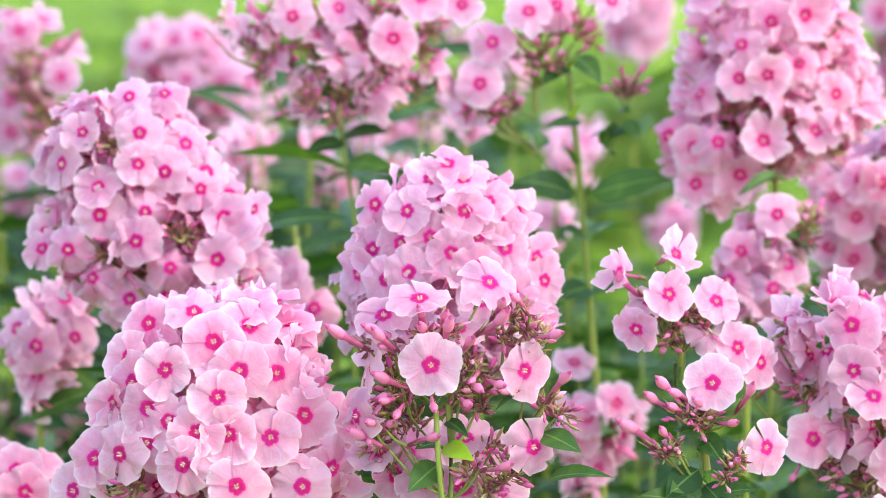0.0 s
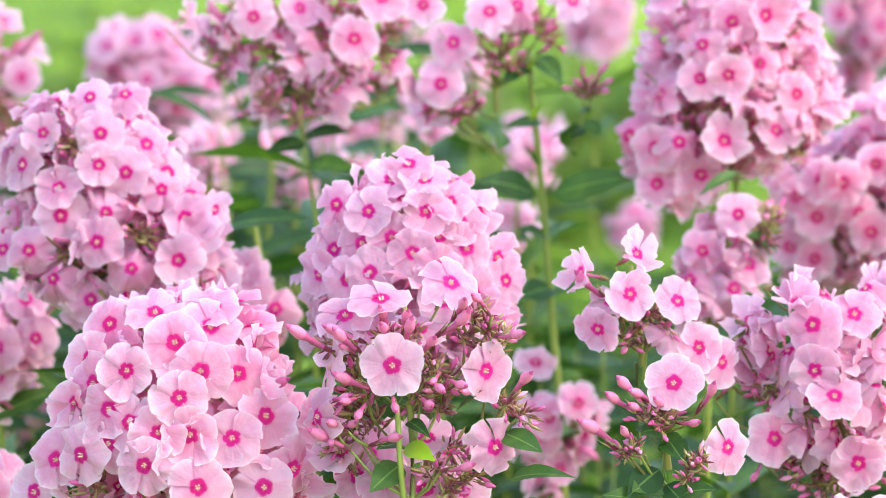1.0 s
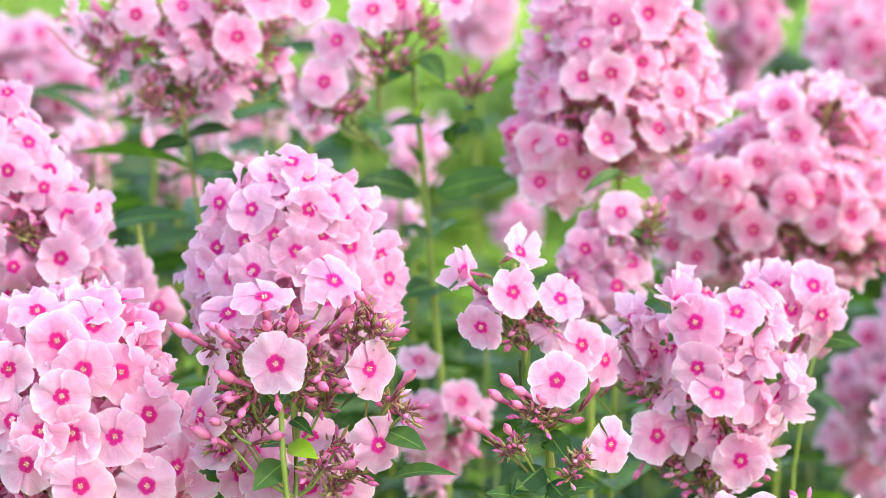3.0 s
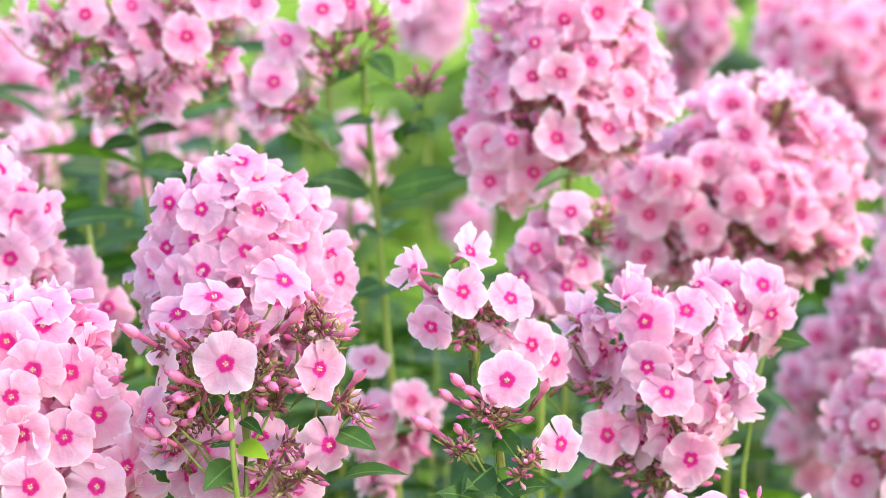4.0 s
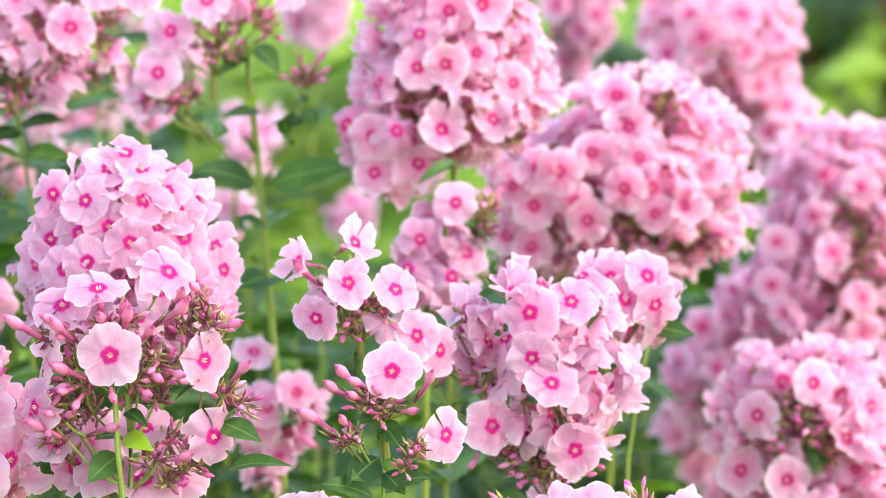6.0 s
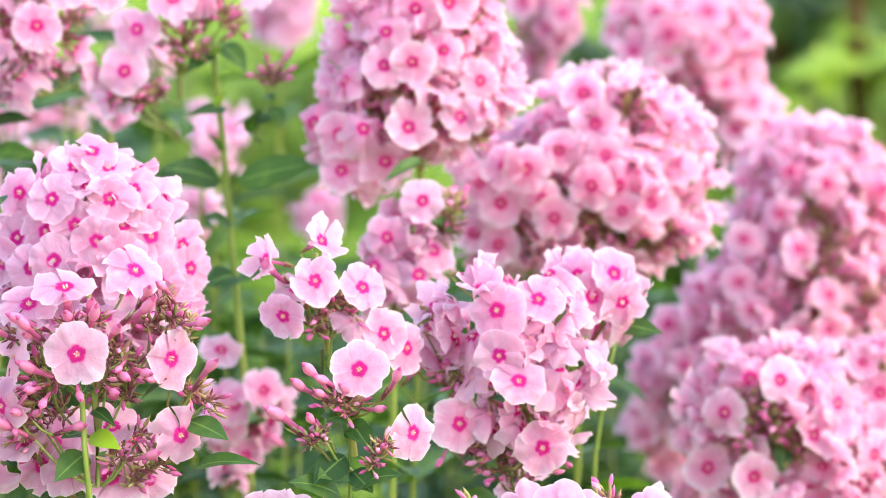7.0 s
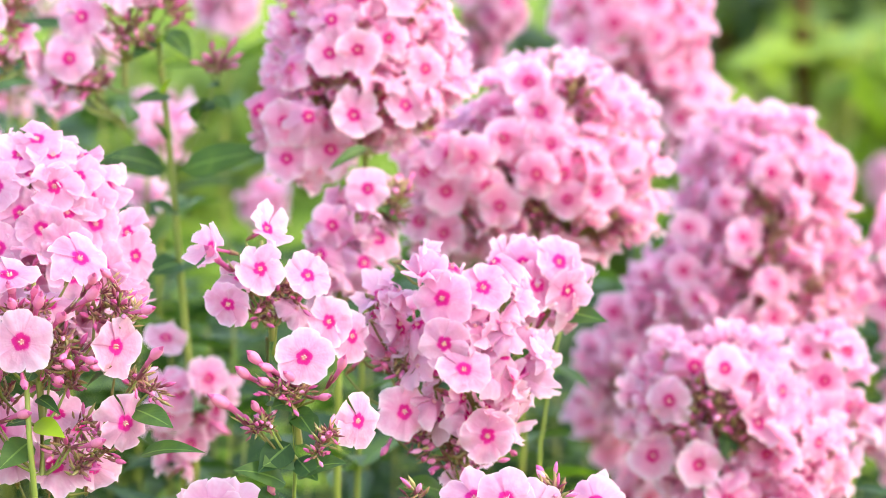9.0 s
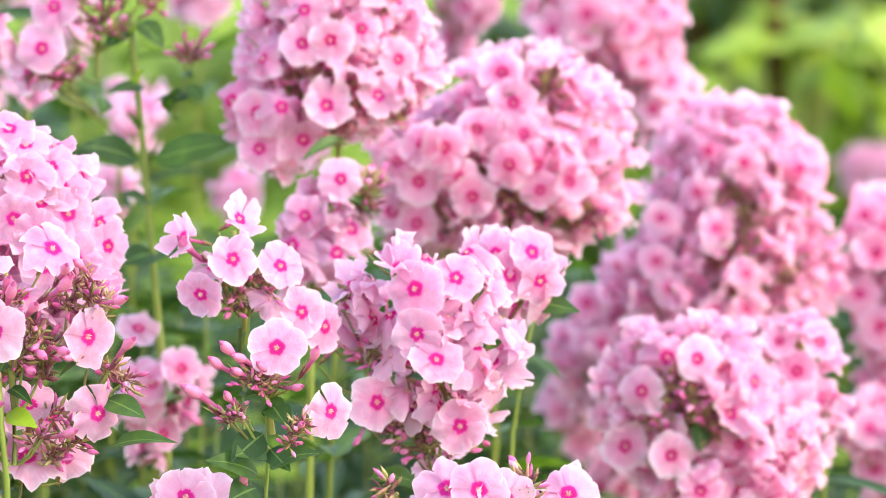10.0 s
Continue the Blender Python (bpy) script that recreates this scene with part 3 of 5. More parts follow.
def grass():
    r_ = random.Random(3)
    b = Build()
    for k in range(9000):
        gy = 3.4 + 9.0 * r_.random() ** 1.6
        gx = r_.gauss(0.0, 0.17) * gy
        hgt, a = r_.uniform(0.04, 0.09), r_.uniform(0, 6.28)
        d, s = Vector((math.cos(a), math.sin(a), 0)), Vector((-math.sin(a), math.cos(a), 0)) * 0.004
        o = Vector((gx, gy, -0.012))
        m, t = o + d * 0.012 + Vector((0, 0, hgt * 0.6)), o + d * 0.04 + Vector((0, 0, hgt))
        n0 = len(b.v)
        b.v.extend([o - s, o + s, m + s * 0.8, m - s * 0.8, t])
        b.u.extend([(0, 0)] * 5)
        b.f.extend([(n0, n0 + 1, n0 + 2, n0 + 3), (n0 + 3, n0 + 2, n0 + 4)])
        b.s.extend([0, 0])
    tagged(link_mesh("grass", b.data("grass", [GRASS])), "short bright green grass blades of the lawn", "grass", kind="stuff")


grass()


def shrub(x, y, width, height, seed, label, count=900, leaf=SHRUB, kind="shrub", group="shrubs beyond the lawn", least=0.09, most=0.18, trunk=()):
    """A leafy garden shrub: several leaning stems and a ragged crown of single leaves."""
    r_ = random.Random(seed)
    root = new(kind)
    root.location = (x, y, 0)
    tagged(root, label, kind.replace("_", " "), group)
    for k in range(6):
        a = r_.uniform(0, 6.28)
        t = Vector((math.cos(a) * width * r_.uniform(0.1, 0.4), math.sin(a) * width * r_.uniform(0.1, 0.4), height * r_.uniform(0.6, 0.95)))
        m = t * 0.45 + Vector((r_.uniform(-0.05, 0.05), 0, 0.1))
        b = Build()
        b.tube([(math.cos(a) * 0.05, math.sin(a) * 0.05, -0.03), m, t], [0.03 * height, 0.022 * height, 0.008 * height], 7, 0)
        link_mesh("stem", b.data("stem", [BARK if leaf == SHRUB else STEM]), root)
    if trunk:
        b = Build()
        b.tube(trunk, [0.021, 0.017, 0.014, 0.009], 9, 0)
        link_mesh("stem", b.data("stem", [BARK]), root)
    b = Build()
    centres = [Vector((r_.gauss(0, width * 0.26), r_.gauss(0, width * 0.26), height * r_.uniform(0.12, 0.95))) for k in range(26)]
    for k in range(count):
        c = r_.choice(centres)
        p = c + Vector((r_.gauss(0, 1), r_.gauss(0, 1), r_.gauss(0, 0.8))) * width * 0.09
        p.z = max(p.z, 0.03)
        ln = r_.uniform(least, most)
        d = Vector((r_.uniform(-1, 1), r_.uniform(-1, 0.1), r_.uniform(-0.9, 0.0))).normalized()
        s = d.cross(Vector((0, 0, 1))).normalized() * ln * r_.uniform(0.25, 0.38)
        up = Vector((0, 0, ln * 0.08))
        n0 = len(b.v)
        b.v.extend([p, p + d * ln * 0.45 + s - up, p + d * ln, p + d * ln * 0.45 - s - up, p + d * ln * 0.45 + up])
        b.u.extend([(0, 0)] * 5)
        b.f.extend([(n0, n0 + 1, n0 + 4), (n0 + 1, n0 + 2, n0 + 4), (n0 + 2, n0 + 3, n0 + 4), (n0 + 3, n0, n0 + 4)])
        b.s.extend([0] * 4)
    link_mesh("crown", b.data("crown", [leaf]), root)
    return root


TRUNKS = {1: [(0.03, -0.38, -0.03), (0.02, -0.40, 0.5), (0.035, -0.42, 0.9), (0.03, -0.40, 1.5)],
          2: [(-0.30, -0.35, -0.03), (-0.36, -0.42, 0.7), (-0.385, -0.46, 1.1), (-0.40, -0.47, 1.6)]}
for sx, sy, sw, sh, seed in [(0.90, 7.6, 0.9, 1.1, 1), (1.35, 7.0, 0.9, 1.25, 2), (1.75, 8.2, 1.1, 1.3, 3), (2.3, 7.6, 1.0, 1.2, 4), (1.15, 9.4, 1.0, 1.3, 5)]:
    shrub(sx, sy, sw, sh, seed, "dark green leafy garden shrub with dappled light painted into its leaves", 620, trunk=TRUNKS.get(seed, ()))

# shrubs in the lighter leaf copy, their sunlight painted in
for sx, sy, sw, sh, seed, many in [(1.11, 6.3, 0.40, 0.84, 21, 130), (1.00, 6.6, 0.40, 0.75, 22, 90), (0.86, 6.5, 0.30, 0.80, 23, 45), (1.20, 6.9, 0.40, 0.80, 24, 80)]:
    shrub(sx, sy, sw, sh, seed, "light green leafy shrub with sunlight put into its leaf colour", many, LIME, least=0.10, most=0.19)

herb_rng = random.Random(31)
# every third clump, and those mid-lawn, take LIME: sunlit patches put in as colour
for k in range(27):
    hy = herb_rng.uniform(9.0, 15.0)
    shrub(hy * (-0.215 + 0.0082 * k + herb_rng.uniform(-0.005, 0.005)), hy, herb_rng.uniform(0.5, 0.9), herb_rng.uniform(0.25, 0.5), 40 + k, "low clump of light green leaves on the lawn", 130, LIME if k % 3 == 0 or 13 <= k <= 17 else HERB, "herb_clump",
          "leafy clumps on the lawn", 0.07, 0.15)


def tree(x, y, height, seed, girth=1.0):
    """A small garden tree: tapered trunk with limbs and a crown of separate leaves."""
    r_ = random.Random(seed)
    root = new("tree")
    root.location = (x, y, 0)
    tagged(root, "garden tree with dark bark and a loose green crown", "tree", "trees round the garden")
    b = Build()
    b.tube([(0, 0, -0.05), (0.03, 0, height * 0.25), (-0.02, 0.03, height * 0.6), (0.02, 0, height * 0.9)], [0.14 * girth, 0.10 * girth, 0.07 * girth, 0.02 * girth], 10, 0)
    ends = []
    for k in range(9):
        a, h = k * 2.4, height * (0.35 + 0.06 * k)
        e = Vector((math.cos(a) * height * 0.28, math.sin(a) * height * 0.28, h + height * 0.18))
        b.tube([(0, 0, h), e * 0.5 + Vector((0, 0, h * 0.55)), e], [0.05 * girth, 0.03 * girth, 0.01 * girth], 6, 0)
        ends.extend([e, e * 0.6 + Vector((0, 0, h * 0.45))])
    link_mesh("trunk", b.data("trunk", [BARK]), root)
    b = Build()
    for k in range(2600):
        p = r_.choice(ends) + Vector((r_.gauss(0, 1), r_.gauss(0, 1), r_.gauss(0, 0.8))) * height * 0.09
        ln = r_.uniform(0.10, 0.2)
        d = Vector((r_.uniform(-1, 1), r_.uniform(-1, 1), r_.uniform(-0.8, 0.4))).normalized()
        s = d.cross(Vector((0, 0, 1))).normalized() * ln * 0.28
        n0 = len(b.v)
        b.v.extend([p, p + d * ln * 0.5 + s, p + d * ln, p + d * ln * 0.5 - s])
        b.u.extend([(0, 0)] * 4)
        b.f.append((n0, n0 + 1, n0 + 2, n0 + 3))
        b.s.append(0)
    link_mesh("crown", b.data("crown", [SHRUB]), root)


for tx, ty, th, seed in [(-9, 34, 7, 1), (-3, 40, 8, 2), (4.5, 36, 7, 3), (11, 30, 7.5, 4)]:
    tree(tx, ty, th, seed)


# ---- leafy stalks that fill the bed ----
def foliage():
    r_ = random.Random(12)
    b = Build()
    for k in range(250):
        fx, fy = r_.uniform(-0.55, 0.62), r_.uniform(2.2, 2.6) if k % 3 == 0 else r_.uniform(2.75, 3.5)
        if fx > 0.1 and fy < 2.65:
            continue
        way = fx / fy
        drop = 0.082 if way < -0.13 else 0.056 if way < -0.07 else 0.086 if way < -0.045 else 0.128 if way < 0.035 else 0.120
        ceiling_ = 1.15 - fy * drop + 0.03 * noise.noise((fx * 5, fy * 2, 1.0))
        h = ceiling_ * r_.uniform(0.88, 1.01)
        lean_ = Vector((r_.uniform(-0.06, 0.06), r_.uniform(-0.05, 0.05), 0))
        o = Vector((fx, fy, -0.02))
        b.tube([o, o + lean_ * 0.5 + Vector((0, 0, h * 0.5)), o + lean_ + Vector((0, 0, h))], [0.0020, 0.0013, 0.0007], 5, 1)
        zc, a = h, r_.uniform(0, 3)
        while zc > 0.42:
            p = o + lean_ * (zc / h) + Vector((0, 0, zc))
            for side in (0, math.pi):
                aa, ln = a + side + r_.uniform(-0.4, 0.4), r_.uniform(0.045, 0.085)
                tip = p + Vector((math.cos(aa) * ln, math.sin(aa) * ln, ln * r_.uniform(-0.3, 0.5)))
                pts, us = leaf_points(0.1, 0.027, r_.uniform(0.03, 0.1), 0.3, r_.uniform(-0.4, 0.4), 4)
                m = leaf_pose(p, tip, r_.uniform(0.013, 0.024), r_.uniform(-0.6, 0.6))
                b.grid([[m @ v for v in row] for row in pts], us, 0)
            a += 1.57
            zc -= r_.uniform(0.028, 0.052)
    tagged(link_mesh("foliage", b.data("foliage", [LEAF, STEM])), "dense green lance-shaped phlox leaves filling the bed", "foliage", kind="stuff")


foliage()

# ---- the flowering stalks ----
# tone rises to the right: warmer pink, plus brighter light put into petal colour
phlox("full domed phlox head of pale pink florets with magenta eyes", -0.202, 1.604, 0.827,
      body=[(112, 7, 9), (100, -4, 32), (86, -3, 43), (73, -2, 51), (60, -1, 55), (44, 0, 59), (29, -2, 67), (13, 0, 65), (0, 3, 47)],
      florets=[(-31, -19, 96, -0.3, 0.5), (-21, -38, 78), (-29, -40, 61), (-40, -23, 81, -0.6, 0.2), (-47, -24, 61, -1, 0), (-29, -43, 46), (-55, -28, 36, -0.4, 0.1), (-12, -52, 38), (-6, -48, 52), (3, -45, 67), (0, -34, 90), (12, -39, 78), (8, -48, 51), (26, -44, 49), (28, -33, 76, 0.5, 0.3), (15, -26, 96, 0.3, 0.8), (15, -17, 104, 0.2, 1.6), (40, -44, 27), (52, -31, 33, 0.8, 0), (40, -32, 57, 0.7, 0.2), (-37, -32, 71, -0.8, 0.2), (-42, -39, 40, -0.8, 0), (-67, -16, 19), (12, -55, 29), (61, -13, 53, 0.9, 0.2), (-10, -23, 102, 0, 1.4), (-19, -45, 56)],
      buds=[(50, -20, 72, 31, -6, 64), (-37, -20, 25, -50, -6, 22)],
      clusters=[(-36, -32, 25, 1.00), (1, -41, 29, 1.00)], fill=1, tone=0.5, size=0.991)
phlox("tall conical phlox head of lilac pink florets on a leafy stem", -0.261, 1.800, 0.891,
      body=[(126, 2, 9), (114, -12, 31), (97, -11, 42), (79, -8, 48), (62, -2, 52), (51, -3, 59), (36, -3, 63), (25, 5, 55), (10, 14, 42), (0, 13, 31)],
      florets=[(-31, -29, 101), (-2, -32, 101), (11, -37, 82), (-2, -39, 86), (-22, -40, 75, 0, 0.9), (-21, -42, 61), (2, -44, 63), (-2, -50, 49), (-52, -31, 43), (-37, -43, 44), (-25, -44, 30), (-7, -40, 19), (15, -51, 36), (13, -44, 21), (37, -41, 39), (46, -29, 51), (30, -24, 81, 0.6, 0.4), (28, -31, 73), (20, -25, 95, 0.7, 0.5), (41, -20, 69, 0.9, 0.2), (8, -14, 119, 0.2, 1), (-42, -28, 85, -0.8, 0.2), (39, -31, 59, 0.8, 0), (-9, -19, 118, 0, 0.9), (52, -23, 45, 0.9, 0), (52, -13, 61, 1, 0.2)],
      clusters=[(-13, -27, 91, 1.00), (-18, -26, 94, 1.00), (-10, -28, 89, 1.00), (17, -36, 51, 1.00), (21, -36, 48, 0.90), (-18, -37, 40, 0.80)], fill=1, tone=0, size=0.9)
phlox("small side cluster of pink phlox florets low on its stem", -0.333, 1.903, 0.836,
      body=[(63, 11, 8), (51, 2, 17), (32, 1, 27), (17, -6, 18), (0, -7, 9)],
      florets=[(-4, -22, 32), (16, -17, 36), (-5, -15, 15), (-16, -12, 40), (10, -11, 56)],
      leaves=[(6, 0, 19, 33, -15, 4, 9), (24, 0, 5, -18, -15, -13, 15)], fill=1, tone=0.1, size=0.931)
phlox("narrow side spray of soft pink phlox florets", -0.209, 1.930, 0.870,
      body=[(39, -10, 9), (26, -6, 17), (11, 5, 22), (0, 11, 12)],
      florets=[(4, -13, 24), (-9, -14, 24), (17, -13, 14), (0, -8, 33), (-14, -10, 34)],
      leaves=[(-10, 0, 57, 37, -15, 63, 16)],
      stem=[(5, 57), (11, 20)], fill=1, tone=0.1, size=0.927)
phlox("rounded phlox head of lilac florets with deep magenta eyes", -0.108, 1.713, 0.891,
      body=[(92, 2, 10), (83, 2, 27), (71, -1, 39), (60, -1, 41), (46, 1, 47), (33, 0, 52), (16, 0, 53), (0, 0, 47)],
      florets=[(-16, -31, 72), (11, -31, 72), (-5, -34, 60), (5, -37, 53), (17, -31, 60), (17, -37, 46), (-15, -38, 44), (-26, -35, 40), (-33, -24, 53), (-32, -21, 74, -0.5, 0.2), (-19, -32, 57), (2, -15, 93, 0, 1.3), (10, -21, 86, 0, 1.5), (-6, -20, 86, -0.2, 1), (22, -24, 76, 0.3, 0.8), (20, -41, 31), (33, -34, 34), (30, -27, 54, 0.5, 0.3), (26, -24, 67, 0.5, 0.5), (48, -14, 37, 0.9, 0.1), (35, -13, 69, 0.9, 0.4), (44, -13, 48, 0.9, 0.2), (-40, -24, 41, -0.8, 0.2)], fill=1, tone=-0.2, size=0.91,
      stem=[(0, 40), (-3, 0), (-3, -50), (-3, -150)])
phlox("half-open phlox spray with long pink buds round a pale floret", -0.098, 1.570, 0.845,
      body=[(104, 2, 20), (89, -2, 36), (74, -3, 45), (53, -1, 42), (33, 1, 38), (15, 1, 30), (0, 1, 15)],
      florets=[(-6, -26, 66, 0, 0.05), (-12, -8, 93, 0.15, 2.2), (-28, -4, 85, -0.4, 1.1), (4, 4, 78, 0.3, 2.0), (18, 8, 98, 0.7, 1.0), (34, -8, 61, 1.0, 0.2), (-35, -5, 62, -1.8, 0.8), (-40, -12, 41, -1.4, 0.1), (38, -8, 27, 0.6, -0.1), (7, 10, 28, 0.2, 1.6), (-8, 35, 21, 0.1, 1.2), (15, 32, 19, 0.3, 1.2), (-20, 22, 18, -0.6, 0.4), (-25, 18, 9, -0.6, 0.6), (22, 15, 3, 0.4, 1.4), (-31, 8, 22, -0.7, 1.2), (-12, 6, 8, -0.2, 1.5), (6, 4, 6, 0.3, 1.3)],
      buds=[(-53, -20, 83, -34, -6, 69), (-37, -20, 83, -19, -6, 73), (28, -20, 90, 11, -6, 75), (52, -20, 80, 37, -6, 76), (-33, -20, 62, -14, -6, 52), (-44, -20, 37, -26, -6, 25), (55, -20, 63, 43, -6, 46), (23, -20, 54, 34, -6, 52), (-12, -20, 92, -9, -6, 75), (1, -20, 90, -3, -6, 75), (-30, -20, 74, -23, -6, 67), (-24, -20, 52, -38, -6, 48), (10, -20, 57, 14, -6, 62), (28, -20, 97, 36, -6, 85), (-22, -20, 40, -33, -6, 35), (-2, -20, 34, -18, -6, 27), (30, -20, 22, 14, -6, 16), (-33, -20, 29, -38, -6, 34), (-32, -26, 83, -21, -8, 69), (-11, -26, 85, -9, -8, 71), (3, -26, 88, -2, -8, 71), (13, -26, 79, 4, -8, 66), (27, -26, 57, 15, -8, 59), (26, -26, 96, 19, -8, 83), (-29, -26, 50, -19, -8, 50), (-35, -26, 41, -27, -8, 34), (17, -26, 54, 7, -8, 56), (-22, -26, 42, -18, -8, 47), (-4, -26, 45, -7, -8, 50), (12, -26, 48, 3, -8, 51)],
      clusters=[(-33, 2, 70, 0.74), (-26, 4, 63, 0.74), (-25, 0, 51, 0.92), (-19, 4, 43, 1.00), (-26, 6, 39, 0.92), (-15, 8, 34, 1.00), (-24, 4, 30, 0.92), (-34, 8, 24, 0.83), (-27, 10, 16, 0.92), (9, 2, 61, 0.92), (5, 4, 50, 0.92), (14, 0, 52, 1.00), (13, 5, 43, 0.92), (1, 8, 42, 0.83), (28, 6, 82, 0.92), (34, 4, 76, 0.92), (24, 8, 73, 0.92), (40, 4, 73, 0.83), (19, 4, 23, 0.92), (11, 2, 14, 0.92), (24, 6, 12, 0.92), (41, 4, 44, 0.92), (49, 6, 39, 0.83), (-10, 0, 74, 0.74), (2, 0, 75, 0.83), (16, 4, 5, 0.92), (-13, 6, 58, 0.83)],
      leaves=[(-3, 0, 49, -5, -15, 46, 6), (-2, 0, 26, 12, -15, 22, -10), (-1, 0, 37, 10, -15, 32, 7), (-4, 0, 18, -17, -15, 8, 14), (19, 0, 39, 30, -15, 51, 10), (41, 0, 32, 59, -15, 26, 13), (44, 0, 11, 73, -15, 15, 10), (-6, 0, 27, -14, -15, 27, 6)],
      stem=[(-5, 47), (-4, 23), (-2, -2)], fill=0, below=60, tone=0.2, size=1.0, front=-10, girth=0.72)
phlox("slender phlox stem with one open pale floret and pointed pink buds", 0.016, 1.570, 0.861,
      body=[(48, 2, 12), (28, 0, 15), (18, -2, 11), (0, 0, 12)],
      florets=[(2, -14, 41, 0, 0.05), (26, -4, 11, 0.75, 0.1)],
      buds=[(-23, -20, 45, -8, -6, 30), (-28, -20, 38, -13, -6, 27), (-40, -20, 26, -20, -6, 8), (-21, -20, 23, -13, -6, 12), (20, -20, 43, 12, -6, 26), (14, -20, 25, 3, -6, 22), (-18, -20, 33, -7, -6, 26), (14, -20, 9, 10, -6, 2), (-18, -20, 39, -5, -6, 28), (-7, -20, 36, 0, -6, 24)],
      clusters=[(-7, -12, 26, 0.70), (1, -12, 25, 0.70), (-18, -12, 9, 0.70), (10, -12, 3, 0.75), (12, -12, 7, 0.65), (8, -12, -1, 0.65), (-3, -12, 23, 0.75), (-14, -12, 11, 0.65), (-10, -12, 25, 0.65)],
      leaves=[(-3, 0, -5, -16, -15, -7, 16), (-2, 0, 16, 6, -15, 7, 11), (-3, 0, 18, -12, -15, 19, 11), (-2, 0, 8, 2, -15, 15, 6), (-4, -4, 1, -18, -14, -10, 15), (2, -4, 14, 8, -14, 6, 9), (-6, -4, 16, -15, -14, 20, 8), (-6, -4, -17, -29, -14, -9, 14), (-1, -4, -14, 21, -14, -6, 15), (-1, -4, -6, 8, -14, -14, 11), (-7, -4, -23, -19, -14, -27, 16)],
      stem=[(-3, 21), (-2, -17)], fill=0, below=40, tone=0.3, size=0.9, front=-4, girth=0.45)
phlox("loose phlox cluster with a few open florets and fat pink buds", 0.002, 1.680, 0.890,
      body=[(56, -2, 11), (42, -3, 30), (26, -1, 34), (10, 3, 30), (0, 3, 15)],
      florets=[(-3, -27, 38, 0.4, 0.5), (-18, -24, 21, -0.35, -0.3), (19, -21, 34, 0.5, 0.6), (29, -12, 11, 0.4, 0), (0, -13, 55, 1.1, 0.8), (-26, -13, 46, -1.6, 0.6), (40, -5, 3, 0.9, 0.1), (14, -18, 18, 0.9, 0.9), (-12, -14, 33, -0.9, 1.6)],
      buds=[(-29, -20, 48, -12, -6, 31), (-8, -20, 45, -4, -6, 25), (4, -20, 19, 1, -6, 25), (-7, -20, 9, -1, -6, 14)],
      clusters=[(-1, -12, 20, 0.83), (5, -12, 26, 0.83), (13, -12, 23, 0.83), (-4, -12, 14, 0.75), (9, -12, 18, 0.83), (4, -12, 12, 0.75)],
      stem=[(0, 2), (3, -68)], fill=0, below=70, tone=0.4, size=0.87, girth=0.6)
